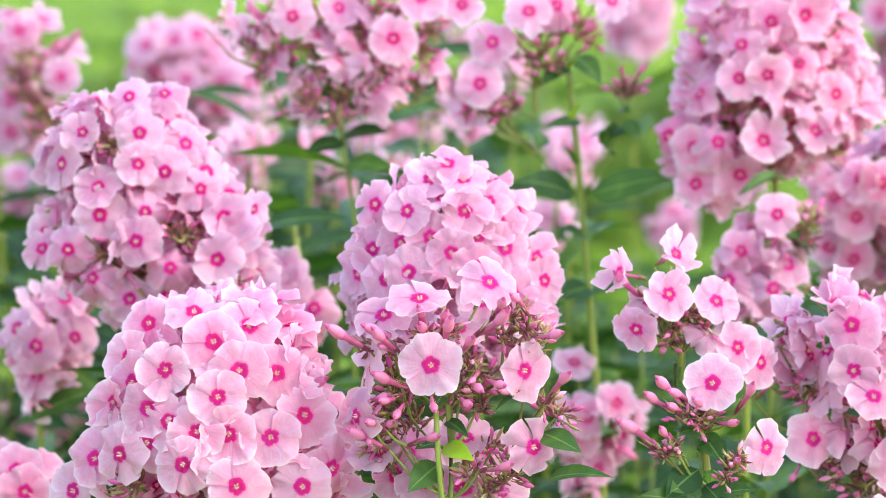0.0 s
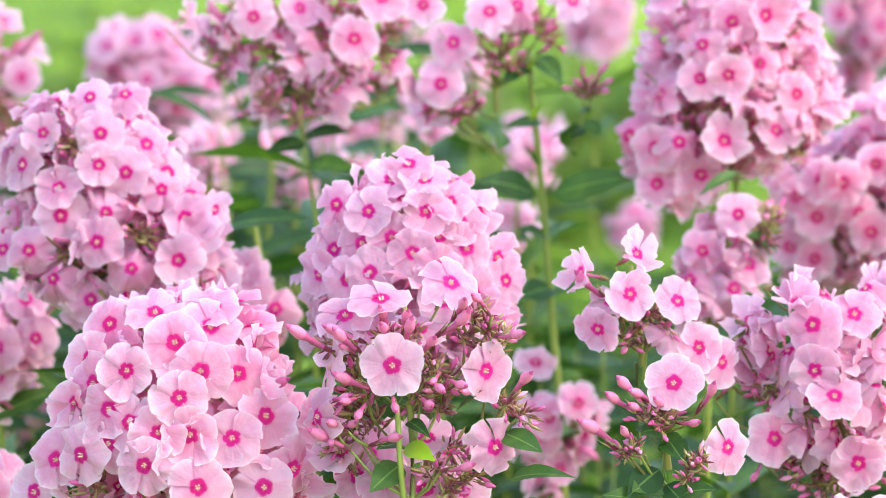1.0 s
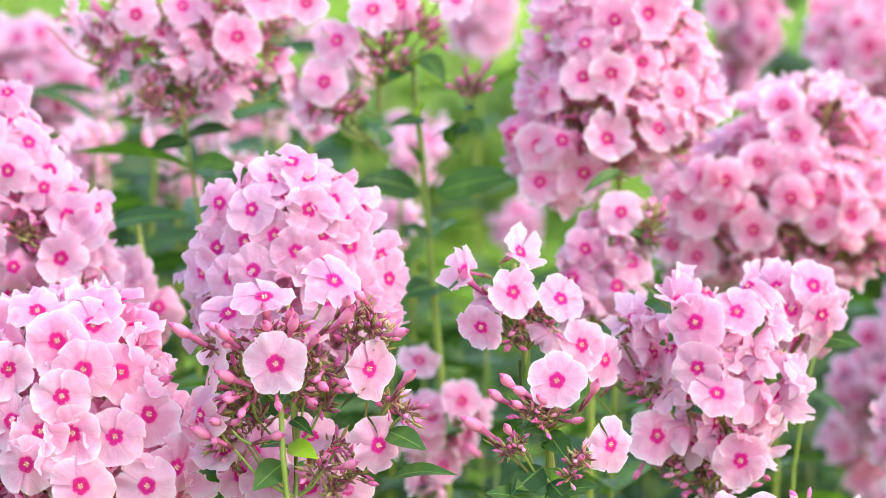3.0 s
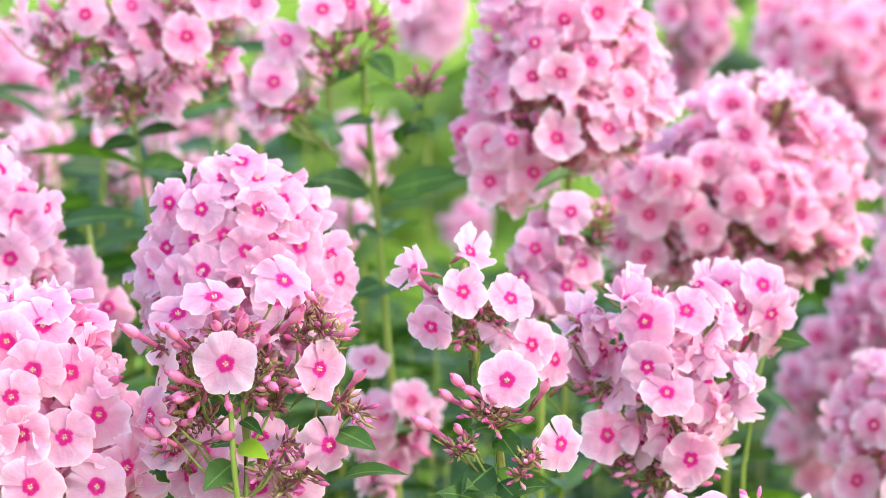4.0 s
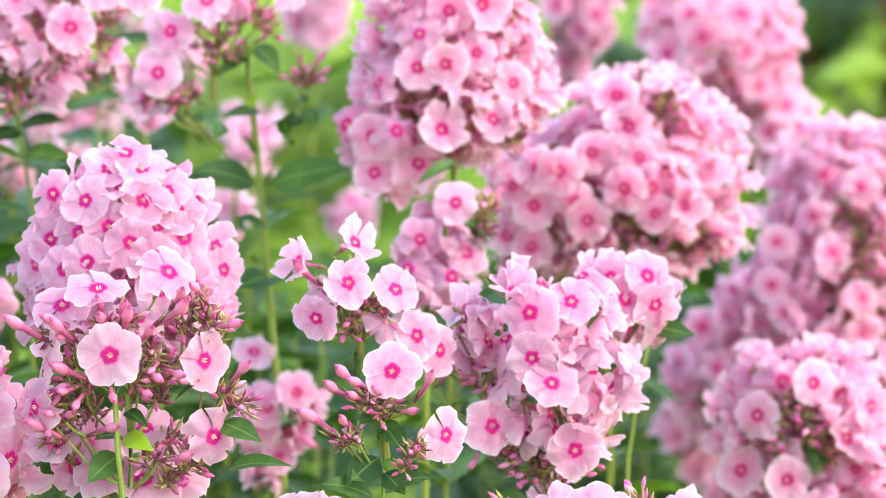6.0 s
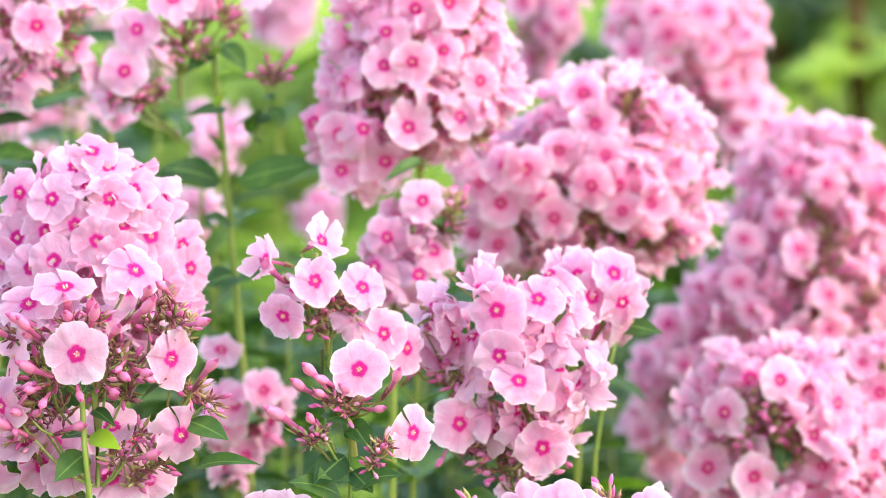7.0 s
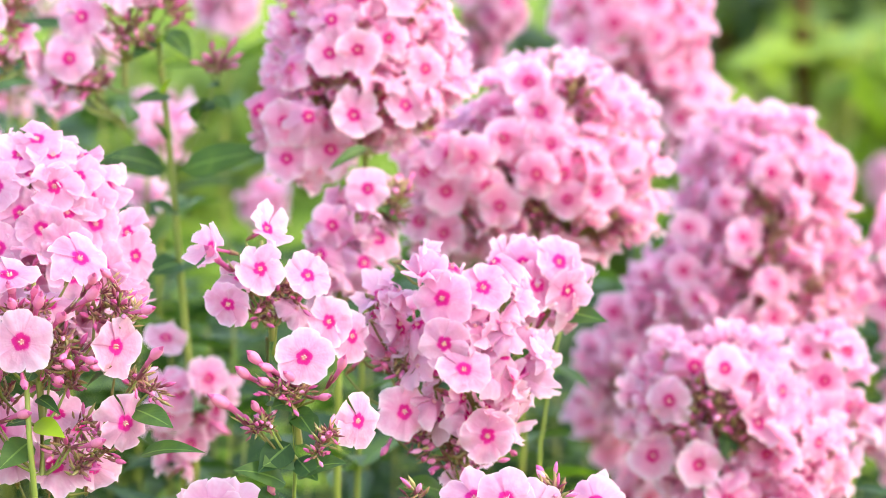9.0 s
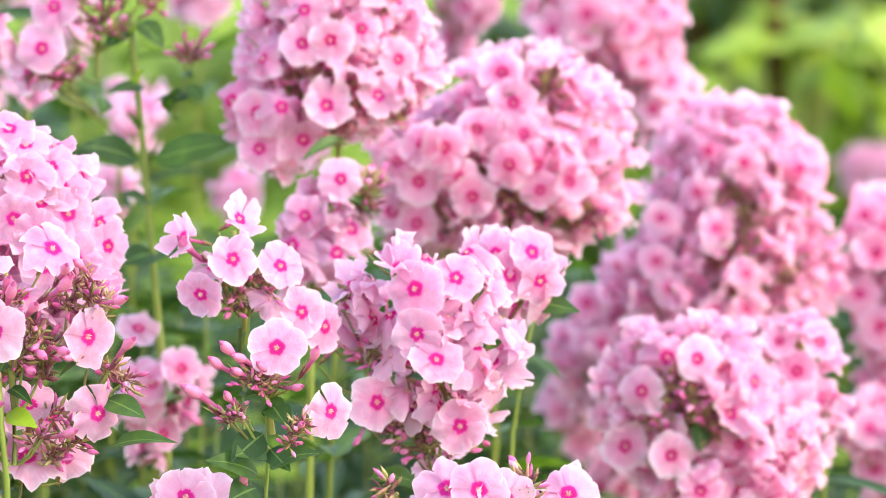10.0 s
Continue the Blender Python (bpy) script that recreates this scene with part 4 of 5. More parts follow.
phlox("ragged phlox cluster of pale sunlit florets turned several ways", 0.093, 1.710, 0.814,
      body=[(117, 6, 13), (105, -6, 34), (94, -5, 40), (83, -6, 42), (69, -1, 44), (55, 9, 38), (42, 8, 34), (28, 8, 26), (14, 6, 16), (0, 4, 8)],
      florets=[(-16, -26, 106, -0.1, 1.2), (-9, -36, 97, -0.3, 0.5), (11, -28, 101, 0.1, 0.7), (-8, -40, 76, 0, 0.05), (1, -46, 65, 0.05, 0.75), (-20, -30, 64, -0.9, 0.6), (-26, -30, 42, 0.5, 0.05), (13, -34, 31, 0.1, 0.05), (23, -30, 79, 0.2, 0.8), (44, -18, 66, 1.7, 0.4), (27, -20, 34, 0.9, -0.3), (-38, -12, 95, -0.8, 0.9), (-32, -18, 90, 0.7, -0.4), (-28, -16, 82, 1.0, 0.0), (-39, -6, 86, -0.7, 0.5), (0, -26, 88, 1.3, 1.1), (7, -30, 83, 0.7, 1.3), (14, -24, 91, 1.3, 1.0), (27, -16, 93, -0.7, 1.0), (33, -8, 96, 1.5, 1.1), (21, -28, 69, 0.6, 0.7), (16, -30, 60, 0.9, 1.0), (25, -24, 56, -1.0, -0.3), (28, -18, 49, 1.3, -0.5), (13, -26, 43, 1.1, 1.2), (5, -24, 38, 0.7, 0.3), (2, -26, 48, 0.9, -0.2), (-12, -24, 46, 0.8, 1.0), (-8, -18, 38, -0.5, 0.7), (37, -14, 67, 1.0, 0.7), (-3, -14, 109, 0.8, 1.4), (17, -10, 111, -0.6, 1.2), (-17, -14, 111, 1.1, 0.0), (-38, -4, 74, 0.9, 0.6), (-43, -4, 66, 1.1, 1.2), (-34, -8, 70, -1.3, 0.8), (2, -22, 99, 1.3, 0.7), (-20, -24, 83, -0.6, 1.3), (10, -32, 74, 1.0, -0.4), (33, -12, 79, 0.6, 1.3), (-28, -18, 98, 1.2, 1.3), (-6, -30, 87, -0.8, 1.0), (30, -16, 60, -1.3, 0.3), (20, -26, 83, 1.2, -0.4), (5, -20, 74, 0.7, 0.3), (-13, -20, 83, -0.8, 0.6), (18, -20, 47, -0.8, -0.5)],
      buds=[(-14, -20, 23, -10, -6, 26), (-13, -20, 10, -8, -6, 13), (-17, -20, 17, -13, -6, 18), (-6, -20, 13, -4, -6, 15), (0, -20, 21, -2, -6, 23), (28, -20, 19, 23, -6, 22), (-35, -20, 69, -30, -6, 61), (-37, -20, 64, -32, -6, 56), (7, -20, 10, 11, -6, 13), (-37, -20, 19, -31, -6, 26)],
      clusters=[(-18, -12, 27, 1.0), (-5, -12, 27, 1.0), (-2, -12, 31, 1.0), (-28, -12, 64, 1.0), (-13, -12, 30, 1.0), (4, -12, 21, 1.0), (-9, -12, 23, 1.0), (-2, -12, 16, 1.0), (-22, -12, 57, 1.0), (9, -12, 16, 1.0)],
      leaves=[(-13, 0, 17, 0, -15, 22, 11), (-4, 0, -4, -30, -15, 2, 14)], fill=0.03, tone=0.2, size=0.96, mixed=0.4, girth=0.6)
phlox("group of pink phlox florets beside a bent leaf", 0.137, 1.760, 0.891,
      body=[(36, -3, 15), (26, -2, 22), (12, 1, 25), (0, 4, 17)],
      florets=[(-10, -17, 27), (8, -16, 28), (12, -18, 14, 0.3, -0.2), (-3, -20, 17, 0.2, 0.6)],
      leaves=[(7, 0, 1, 32, -15, -2, 14)],
      stem=[(26, -2), (17, -40), (10, -87)], fill=0.8, below=260, tone=0.3, size=0.956, girth=0.55, front=120)
phlox("large pyramid phlox head of bright pink florets", 0.047, 1.980, 0.938,
      body=[(128, 4, 31), (107, 8, 46), (91, 11, 52), (76, 10, 55), (60, 8, 57), (44, 9, 61), (29, 1, 56), (13, -22, 30), (0, -26, 16)],
      florets=[(6, -42, 99, 0, 0.15), (-10, -46, 87, -0.1, 0.1), (24, -36, 102, 0.3, 0.2), (21, -46, 77, 0.2, 0.1), (-11, -48, 69, -0.1, 0.1), (4, -50, 71, 0, 0.1), (33, -36, 72, 0.7, 0.5), (41, -40, 60, 0.4, 0.1), (30, -46, 41, 0.2, 0.05), (2, -52, 36, 0, 0.05), (-22, -48, 35, -0.1, 0.1), (-35, -40, 31, -0.3, 0.1), (-49, -24, 36, -0.7, 0.1), (-34, -36, 11, -0.2, -0.05), (-32, -38, 60, -0.6, 0.6), (23, -50, 54, 0.2, 1.2), (-10, -36, 16, 0.1, -0.1), (41, -26, 91, 0.7, 0.4), (-20, -36, 95, -0.5, 0.6), (23, -30, 113, 0.1, 0.3), (2, -30, 115, 0, 0.4)],
      clusters=[(-3, -36, 54, 0.8), (2, -38, 50, 0.8), (9, -38, 48, 0.8), (12, -38, 44, 0.7), (-12, -24, 48, 0.7), (37, -30, 26, 0.8), (42, -24, 29, 0.8)],
      stem=[(10, 13), (10, -34), (8, -113)], fill=1, tone=0.6, size=0.95, mixed=0.16, below=90)
phlox("open group of lilac pink phlox florets on a thin stem", 0.048, 1.917, 0.883,
      body=[(65, 8, 12), (53, 8, 15), (35, -4, 21), (14, -7, 24), (0, -7, 18)],
      florets=[(8, -13, 54), (-11, -17, 35), (6, -18, 15), (-18, -17, 19, -0.3, 0.4), (14, -10, 27, 0.4, 0.4)],
      clusters=[(20, -4, 42, 1.10), (25, -3, 48, 1.10), (17, -4, 36, 1.00)],
      leaves=[(29, 0, 32, 12, -15, 44, 12), (8, 0, 75, -13, -15, 64, 7), (5, 0, 20, 20, -15, 40, 6)], fill=0.5, tone=0.1, size=0.929, below=60)
phlox("broad phlox head of deep pink florets with brown seedy gaps", 0.164, 2.120, 0.878,
      body=[(117, 9, 22), (103, 9, 42), (86, 13, 52), (59, -10, 82), (39, -5, 80), (19, -1, 80), (0, -18, 60)],
      florets=[(-9, -33, 101), (-3, -44, 84), (-25, -56, 70), (2, -60, 68), (9, -67, 51), (-7, -69, 51), (11, -67, 36), (28, -62, 40), (-35, -64, 43), (-44, -62, 60), (-28, -65, 32), (-56, -54, 61), (-58, -51, 39), (-70, -44, 50), (-83, -17, 67, 0, 0.8), (-59, -45, 14), (-73, -31, 19, -0.2, 0.3)],
      buds=[(29, -20, 94, 17, -6, 85), (32, -20, 1, 30, -6, 13), (36, -20, 89, 24, -6, 81)],
      clusters=[(-4, -50, 28, 1.20), (0, -47, 21, 1.10), (35, -39, 20, 1.20), (31, -33, 13, 1.10), (17, -30, 92, 1.10), (20, -27, 98, 1.10), (41, -32, 16, 1.10), (-5, -45, 18, 1.10)], fill=1, tone=0.85, size=0.93, mixed=0.22)
phlox("tall phlox head of soft pink florets standing at the back", 0.283, 2.600, 0.895,
      body=[(130, -20, 47), (109, -16, 59), (85, -19, 63), (60, -10, 56), (36, 16, 44), (11, 28, 30), (0, 21, 12)],
      florets=[(-3, -51, 78), (-34, -48, 72), (-34, -52, 88), (-42, -46, 104), (-57, -37, 75), (-6, -50, 104), (23, -40, 88), (7, -43, 52), (28, -37, 39), (38, -28, 22), (17, -28, 18)], fill=1, tone=1.0, size=1.0)
phlox("very large sunlit phlox head with a brown spent patch", 0.315, 2.360, 0.732,
      body=[(212, 34, 11), (197, 14, 46), (178, 15, 56), (159, 19, 63), (137, 14, 62), (110, 11, 77), (91, 4, 85), (69, -2, 83), (46, -22, 85), (16, -37, 66), (0, -50, 42)],
      florets=[(-8, -40, 177, -0.1, 0.3), (14, -50, 170, 0, 0.1), (52, -42, 166, 0.2, 0.2), (-16, -50, 151, -0.1, 0.1), (-39, -48, 134, -0.2, 0), (-5, -60, 129, 0.2, 0.1), (15, -66, 100, 0.2, 0.1), (-6, -66, 75, 0.1, 0.1), (15, -66, 77, 0.3, 0.1), (-34, -56, 89, -0.2, 0.1), (-76, -40, 50, -0.3, 0), (-42, -50, 106, -0.2, 0.1), (50, -50, 34, 0.3, 0.1), (-64, -30, 100, -0.3, 0.1), (-85, -24, 75, -0.3, 0.1)],
      clusters=[(4, -40, 157, 1.2), (10, -42, 149, 1.2), (17, -44, 144, 1.2), (21, -46, 135, 1.2), (15, -48, 124, 1.2), (9, -50, 114, 1.2), (17, -50, 111, 1.2), (38, -48, 96, 1.1), (1, -46, 111, 1.1), (44, -44, 91, 1.0)], fill=1, tone=0.9, size=0.92, mixed=0.22)
phlox("trailing sunlit spray of white-pink phlox florets", 0.330, 2.039, 0.782,
      body=[(66, -7, 13), (53, -7, 20), (33, -2, 21), (13, 5, 15), (0, 11, 8)],
      florets=[(-9, -16, 31), (4, -15, 48, 0.4, 0.4), (6, -13, 15, 0.5, 0), (-19, -13, 48, 0, 0.5)], fill=1, tone=0.7, size=0.912)
phlox("low rounded phlox head of lilac and pink florets", 0.268, 2.000, 0.737,
      body=[(113, -8, 15), (104, -9, 35), (88, -9, 42), (72, -7, 55), (56, -2, 63), (39, 12, 61), (23, 14, 60), (0, 12, 52)],
      florets=[(-28, -30, 93, -0.2, 0.4), (-13, -42, 94, 0, 0.1), (-43, -36, 75, -0.5, 0.1), (-27, -44, 40, 0.1, 0.1), (6, -40, 63, 0.6, 0.1), (20, -36, 80, 0.7, 0.2), (-11, -48, 21, 0, 0.4), (41, -36, 51, 0.8, 0.1), (4, -44, 23, 0.4, 0.6), (-50, -20, 41, -0.6, 0.1)],
      buds=[(-45, -20, 43, -54, -6, 55)],
      clusters=[(-28, -30, 80, 1.1), (-22, -32, 74, 1.1), (-14, -34, 69, 1.1), (-7, -34, 60, 1.1), (-29, -30, 61, 1.0), (-35, -28, 56, 1.0), (-4, -34, 52, 1.1), (-17, -32, 78, 1.0), (-20, -20, 58, 1.0)],
      leaves=[(-11, -36, 58, -11, -42, 41, 14)], fill=0.8, tone=0.75, size=1.02, mixed=0.25)
phlox("dense phlox head glowing in sun at the bed's end", 0.448, 2.400, 0.726,
      body=[(149, -10, 29), (124, -3, 41), (85, 1, 43), (46, 8, 41), (15, 10, 35), (0, -3, 29)],
      florets=[(-28, -25, 134), (-21, -32, 109), (-30, -24, 81), (-16, -30, 59), (-13, -23, 19)], fill=1, tone=0.9, size=1.0)
phlox("low phlox head half hidden behind its neighbours", 0.432, 2.300, 0.676,
      body=[(79, -8, 26), (56, -4, 42), (30, 5, 37), (0, 7, 32)],
      florets=[(-24, -31, 58), (-33, -20, 65), (-19, -25, 31)], fill=1, tone=0.7)
phlox("distant mauve phlox head in the next bed", 1.068, 6.000, 0.447,
      body=[(91, -4, 34), (58, 6, 62), (19, 2, 48), (0, -2, 24)], fill=1, tone=0.1)
phlox("wide phlox head of pale mauve florets behind", -0.368, 2.750, 0.911,
      body=[(85, -10, 15), (74, -10, 35), (59, -13, 48), (39, 0, 48), (15, 15, 33), (0, 19, 24)],
      florets=[(26, -32, 33), (-8, -34, 67), (-30, -35, 63), (8, -27, 71), (34, -28, 41), (1, -40, 38), (45, -13, 31)], fill=0.8, tone=0.0, loose=1.2)
phlox("phlox head of pink florets with dark bud stalks", -0.427, 2.300, 0.932,
      body=[(96, 9, 14), (80, -4, 30), (58, 7, 45), (36, 5, 44), (14, -5, 34), (0, -10, 26)],
      florets=[(13, -30, 80, 0, 0.1), (40, -34, 51, 0.1, 0), (5, -20, 36, -0.3, 0.2), (6, -24, 15, -0.1, 0), (25, -10, 86, 0.9, 0.9), (-7, -20, 59, 0, 0.1), (18, -10, 8, 0.7, 0.5), (30, 0, 69, -0.9, 0.8)],
      buds=[(51, -20, 80, 37, -6, 65), (45, -20, 74, 34, -6, 62), (30, -20, 12, 21, -6, 22)],
      clusters=[(21, -26, 31, 1.2), (18, -26, 49, 1.2), (24, -24, 16, 1.2), (14, -26, 40, 1.2), (26, -22, 25, 1.1), (19, -22, 60, 1.2), (9, -20, 52, 1.1), (28, -16, 37, 1.0)], fill=0.1, mixed=0.4, loose=1.5, tone=0.1)
phlox("loose airy phlox spray of pink florets and buds", -0.184, 1.998, 0.986,
      body=[(78, -1, 38), (60, 3, 59), (47, 4, 65), (35, 0, 62), (19, -2, 61), (0, -4, 35)],
      florets=[(-22, -45, 53, -0.2, -0.1), (33, -45, 41, -0.1, 0), (69, -20, 58, -0.1, 0), (47, -30, 63, 0, 0.2), (2, -30, 57, 0.3, 0.5), (-53, -20, 42, -1.0, 0.8), (-62, -10, 52, 1.5, 1.0), (2, -30, 29, 1.5, 0.8), (15, -35, 25, -0.7, 0.5), (22, -25, 12, -1.1, 1.3), (51, -20, 26, -1.1, 1.0), (63, -15, 18, 1.5, 0.6), (9, -30, 42, 1.3, 0.8), (-36, -20, 26, -1.0, 0.7), (-11, -25, 42, 1.0, 0.7), (-18, -10, 2, 0.8, 1.2), (38, -20, 20, -1.0, 0.5), (18, -20, 54, 0.8, 0.9)],
      buds=[(-30, -20, 42, -51, -6, 46), (16, -20, 8, 12, -6, 19), (27, -20, 14, 17, -6, 2), (57, -20, 8, 53, -6, 22), (-18, -20, 14, -13, -6, 26), (-17, -20, -2, -15, -6, 10), (-2, -20, -2, -7, -6, 10), (7, -20, -3, -1, -6, 7), (-12, -20, 34, -3, -6, 41), (20, -20, 58, 12, -6, 47), (1, -20, 58, 3, -6, 44), (-49, -20, 26, -41, -6, 32), (-43, -20, 22, -38, -6, 29), (66, -20, 23, 72, -6, 13)],
      clusters=[(-37, -12, 32, 0.89), (-28, -12, 26, 0.89), (7, -12, 42, 0.96), (-9, -12, 45, 0.89), (0, -12, 23, 0.89), (28, -12, 20, 0.89), (50, -12, 42, 0.89), (16, -12, 54, 0.89), (41, -12, 13, 0.89), (-15, -12, 32, 0.89), (-47, -12, 35, 0.96), (-22, -12, 42, 0.96), (19, -12, 29, 0.96), (13, -12, 42, 0.96), (46, -12, 31, 0.89), (-41, -12, 20, 0.89), (-6, -12, 20, 0.89), (6, -12, 7, 0.89), (29, -12, 51, 0.96), (-31, -12, 54, 0.89)],
      leaves=[(-14, 0, 25, -3, -15, 42, 15), (-26, 0, 12, -9, -15, 25, 10), (2, 0, 16, -12, -15, 4, 9), (-1, 0, -3, 25, -15, 4, 10), (-1, 0, -8, -25, -15, -4, 11), (1, 0, -16, 28, -15, -13, 14), (2, 0, -19, -19, -15, -24, 14), (3, 0, -32, 31, -15, -33, 15)],
      stem=[(-4, 12), (0, -13), (8, -67)], fill=0.05, tone=0.45, size=0.93, mixed=0.7, girth=0.8)
phlox("tall green phlox stalk with buds, leaves and few florets", -0.072, 1.998, 0.983,
      body=[(75, 10, 22), (53, 2, 39), (34, -3, 41), (16, -4, 42), (0, -4, 36)],
      florets=[(-26, -27, 41), (9, -28, 61, 0.2, 0.3), (39, -7, 63, 0.4, 0.3), (-33, -26, 18, -0.3, 0.2), (-40, -11, 4, -0.5, 0.1), (-6, -29, 58, 0, 0.7)],
      buds=[(-4, -20, 45, 0, -6, 32), (20, -20, 57, 13, -6, 44), (1, -20, 54, 8, -6, 41), (29, -20, 51, 19, -6, 41), (-47, -20, 20, -40, -6, 10), (-44, -20, 11, -36, -6, 3), (-18, -20, 45, -9, -6, 35), (9, -20, 51, 10, -6, 38), (26, -20, 39, 19, -6, 33), (-8, -20, 23, -3, -6, 30)],
      clusters=[(1, -12, 35, 0.89), (10, -12, 45, 0.89), (19, -12, 48, 0.89), (-6, -12, 29, 0.89), (5, -12, 26, 0.81), (-31, -12, 7, 0.89), (-37, -12, 1, 0.81), (-21, -12, 1, 0.81), (26, -12, 41, 0.81), (-9, -12, 45, 0.89), (-16, -12, 6, 0.74), (13, -12, 54, 0.89)],
      leaves=[(27, 0, -46, 77, -15, -33, 19), (18, 0, -46, -16, -15, -37, 19), (14, 0, -44, -21, -15, -41, 14), (22, 0, -5, 1, -15, -7, 9), (13, 0, 28, 1, -15, 17, 12), (19, 0, 31, 33, -15, 17, 14), (25, 0, -16, 43, -15, -8, 10), (36, 0, -19, 41, -15, -4, 12), (29, 0, -70, 41, -15, -60, 11), (25, 0, -70, 9, -15, -63, 11), (27, 0, -98, 9, -15, -103, 17), (0, 0, -11, -2, -15, -19, 11), (14, 0, 22, 23, -15, 32, -7), (13, 0, 16, 5, -15, 26, -7), (15, 0, 11, 25, -15, 16, -6), (17, 0, -5, 23, -15, 7, -6), (18, 0, -29, 13, -15, -18, 7)],
      stem=[(14, 36), (16, 12), (19, -16), (22, -51), (26, -101), (31, -159)], fill=0, below=150, size=0.918, girth=1.0)
phlox("side branch of phlox with a knot and small buds", -0.0852, 1.998, 0.9604,
      body=[(17, -8, 8), (8, -2, 8), (0, 9, 8)],
      buds=[(-32, -20, 41, -17, -6, 24)],
      clusters=[(-11, -12, 22, 0.89), (-16, -12, 25, 0.81), (-5, -12, 25, 0.74)],
      stem=[(-9, 15), (9, 0), (29, -21), (35, -34), (39, -78), (44, -136)], front=3, fill=0, below=200, size=0.921, girth=0.42)
phlox("thin reddish branch of phlox with six pointed pink buds", -0.0253, 1.998, 0.9922,
      body=[(12, 0, 8), (6, 0, 8), (0, 0, 8)],
      buds=[(-14, -14, 6, -4, -4, 2), (-2, -14, 18, -1, -4, 6), (12, -14, 20, 3, -4, 5), (15, -14, 11, 4, -4, 4), (12, -14, 4, 3, -4, 1), (-7, -14, 10, -1, -4, 4)],
      clusters=[(0, -6, 2, 0.7), (-2, -6, 4, 0.7), (2, -6, 3, 0.7)],
      leaves=[(-3, 0, -17, -9, -10, -22, 10), (-1, 0, -14, 8, -10, -21, 10), (-4, 0, -8, 2, -10, -8, 7), (-7, 0, -33, -13, -10, -28, 8)],
      stem=[(0, 0), (-3, -14), (-8, -33), (-23, -54), (-22, -78), (-20, -110), (-16, -168)], front=4, fill=0, below=300, size=0.92, girth=0.36)
phlox("phlox stalk with pink florets and brown buds at the back", 0.175, 2.750, 0.939,
      body=[(90, -1, 26), (65, 0, 31), (47, 3, 29), (28, 4, 17), (0, -8, 9)],
      florets=[(-19, -19, 57), (11, -24, 49), (-1, -19, 38), (-11, -8, 13)],
      clusters=[(-11, -5, 26, 1.20), (-14, -11, 39, 1.20), (-5, -8, 18, 1.20)], fill=0.6)
phlox("small phlox head low in the bed with a few florets", -0.319, 1.726, 0.802,
      body=[(41, 1, 8), (28, -2, 15), (14, 1, 22), (0, 0, 18)],
      florets=[(1, -12, 30), (6, -16, 20), (19, -8, 18)],
      buds=[(24, -20, 32, 18, -6, 21)], fill=1, size=0.963)
phlox("low group of pink phlox florets among dark leaves", -0.039, 2.000, 0.775,
      body=[(55, 10, 11), (42, 2, 22), (23, -6, 21), (0, -6, 14)],
      florets=[(9, -15, 47), (-12, -16, 29), (-1, -14, 10), (-7, -17, 39, -0.3, 0.6), (-15, -3, 68, 0.1, -0.7)],
      buds=[(12, -20, 38, -4, -6, 42), (21, -20, 16, -1, -6, 27)], fill=0.8, tone=0.6, size=0.88)
phlox("low phlox head rising at the front of the bed", 0.106, 1.590, 0.805,
      body=[(36, 1, 10), (28, 0, 22), (16, -1, 25), (0, -1, 18)],
      florets=[(2, -17, 30), (-12, -13, 30, -0.2, 0.7), (14, -15, 25, 0.3, 0.2)],
      clusters=[(24, -4, 29, 1.00), (-37, -4, 27, 1.00)], fill=0.8, size=0.995)
phlox("low phlox floret cluster barely rising into sight", -0.021, 1.577, 0.816,
      body=[(25, 1, 9), (13, 0, 17), (0, 0, 11)],
      florets=[(-1, -11, 18, 0, 0.6)],
      buds=[(24, -20, 30, 29, -6, 17)], fill=0.8, size=0.998)
phlox("low phlox bud cluster with folded pale petals", 0.151, 1.604, 0.810,
      body=[(24, 0, 8), (14, -2, 14), (0, 0, 9)],
      florets=[(-1, -10, 19, 0, 0.8)], fill=0.8, size=0.991)
phlox("loose soft pink phlox spray among leaves and buds", -0.266, 2.250, 0.923,
      body=[(32, 0, 7), (23, 0, 16), (11, 0, 18), (0, 0, 9)], fill=0.5, tone=0.9, size=0.95, mixed=0.45, loose=1.45)
phlox("loose soft pink phlox spray among leaves and buds", -0.222, 2.350, 0.898,
      body=[(26, 0, 7), (19, 0, 14), (9, 0, 17), (0, 0, 8)], fill=0.5, tone=0.9, size=0.95, mixed=0.45, loose=1.45)
phlox("loose soft pink phlox spray among leaves and buds", -0.189, 2.400, 0.899,
      body=[(27, 0, 7), (19, 0, 15), (9, 0, 17), (0, 0, 9)], fill=0.5, tone=0.9, size=0.95, mixed=0.45, loose=1.45)
phlox("loose soft pink phlox spray among leaves and buds", -0.127, 2.200, 0.952,
      body=[(25, 0, 5), (17, 0, 11), (9, 0, 12), (0, 0, 6)], fill=0.5, tone=0.9, size=0.95, mixed=0.45, loose=1.45)
phlox("loose soft pink phlox spray among leaves and buds", -0.231, 2.300, 0.930,
      body=[(17, 0, 3), (12, 0, 7), (6, 0, 9), (0, 0, 4)], fill=0.5, tone=0.9, size=0.95, mixed=0.45, loose=1.45)
phlox("loose soft pink phlox spray among leaves and buds", -0.074, 2.300, 0.884,
      body=[(19, 0, 4), (13, 0, 9), (7, 0, 11), (0, 0, 5)], fill=0.5, tone=0.9, size=0.95, mixed=0.45, loose=1.45)
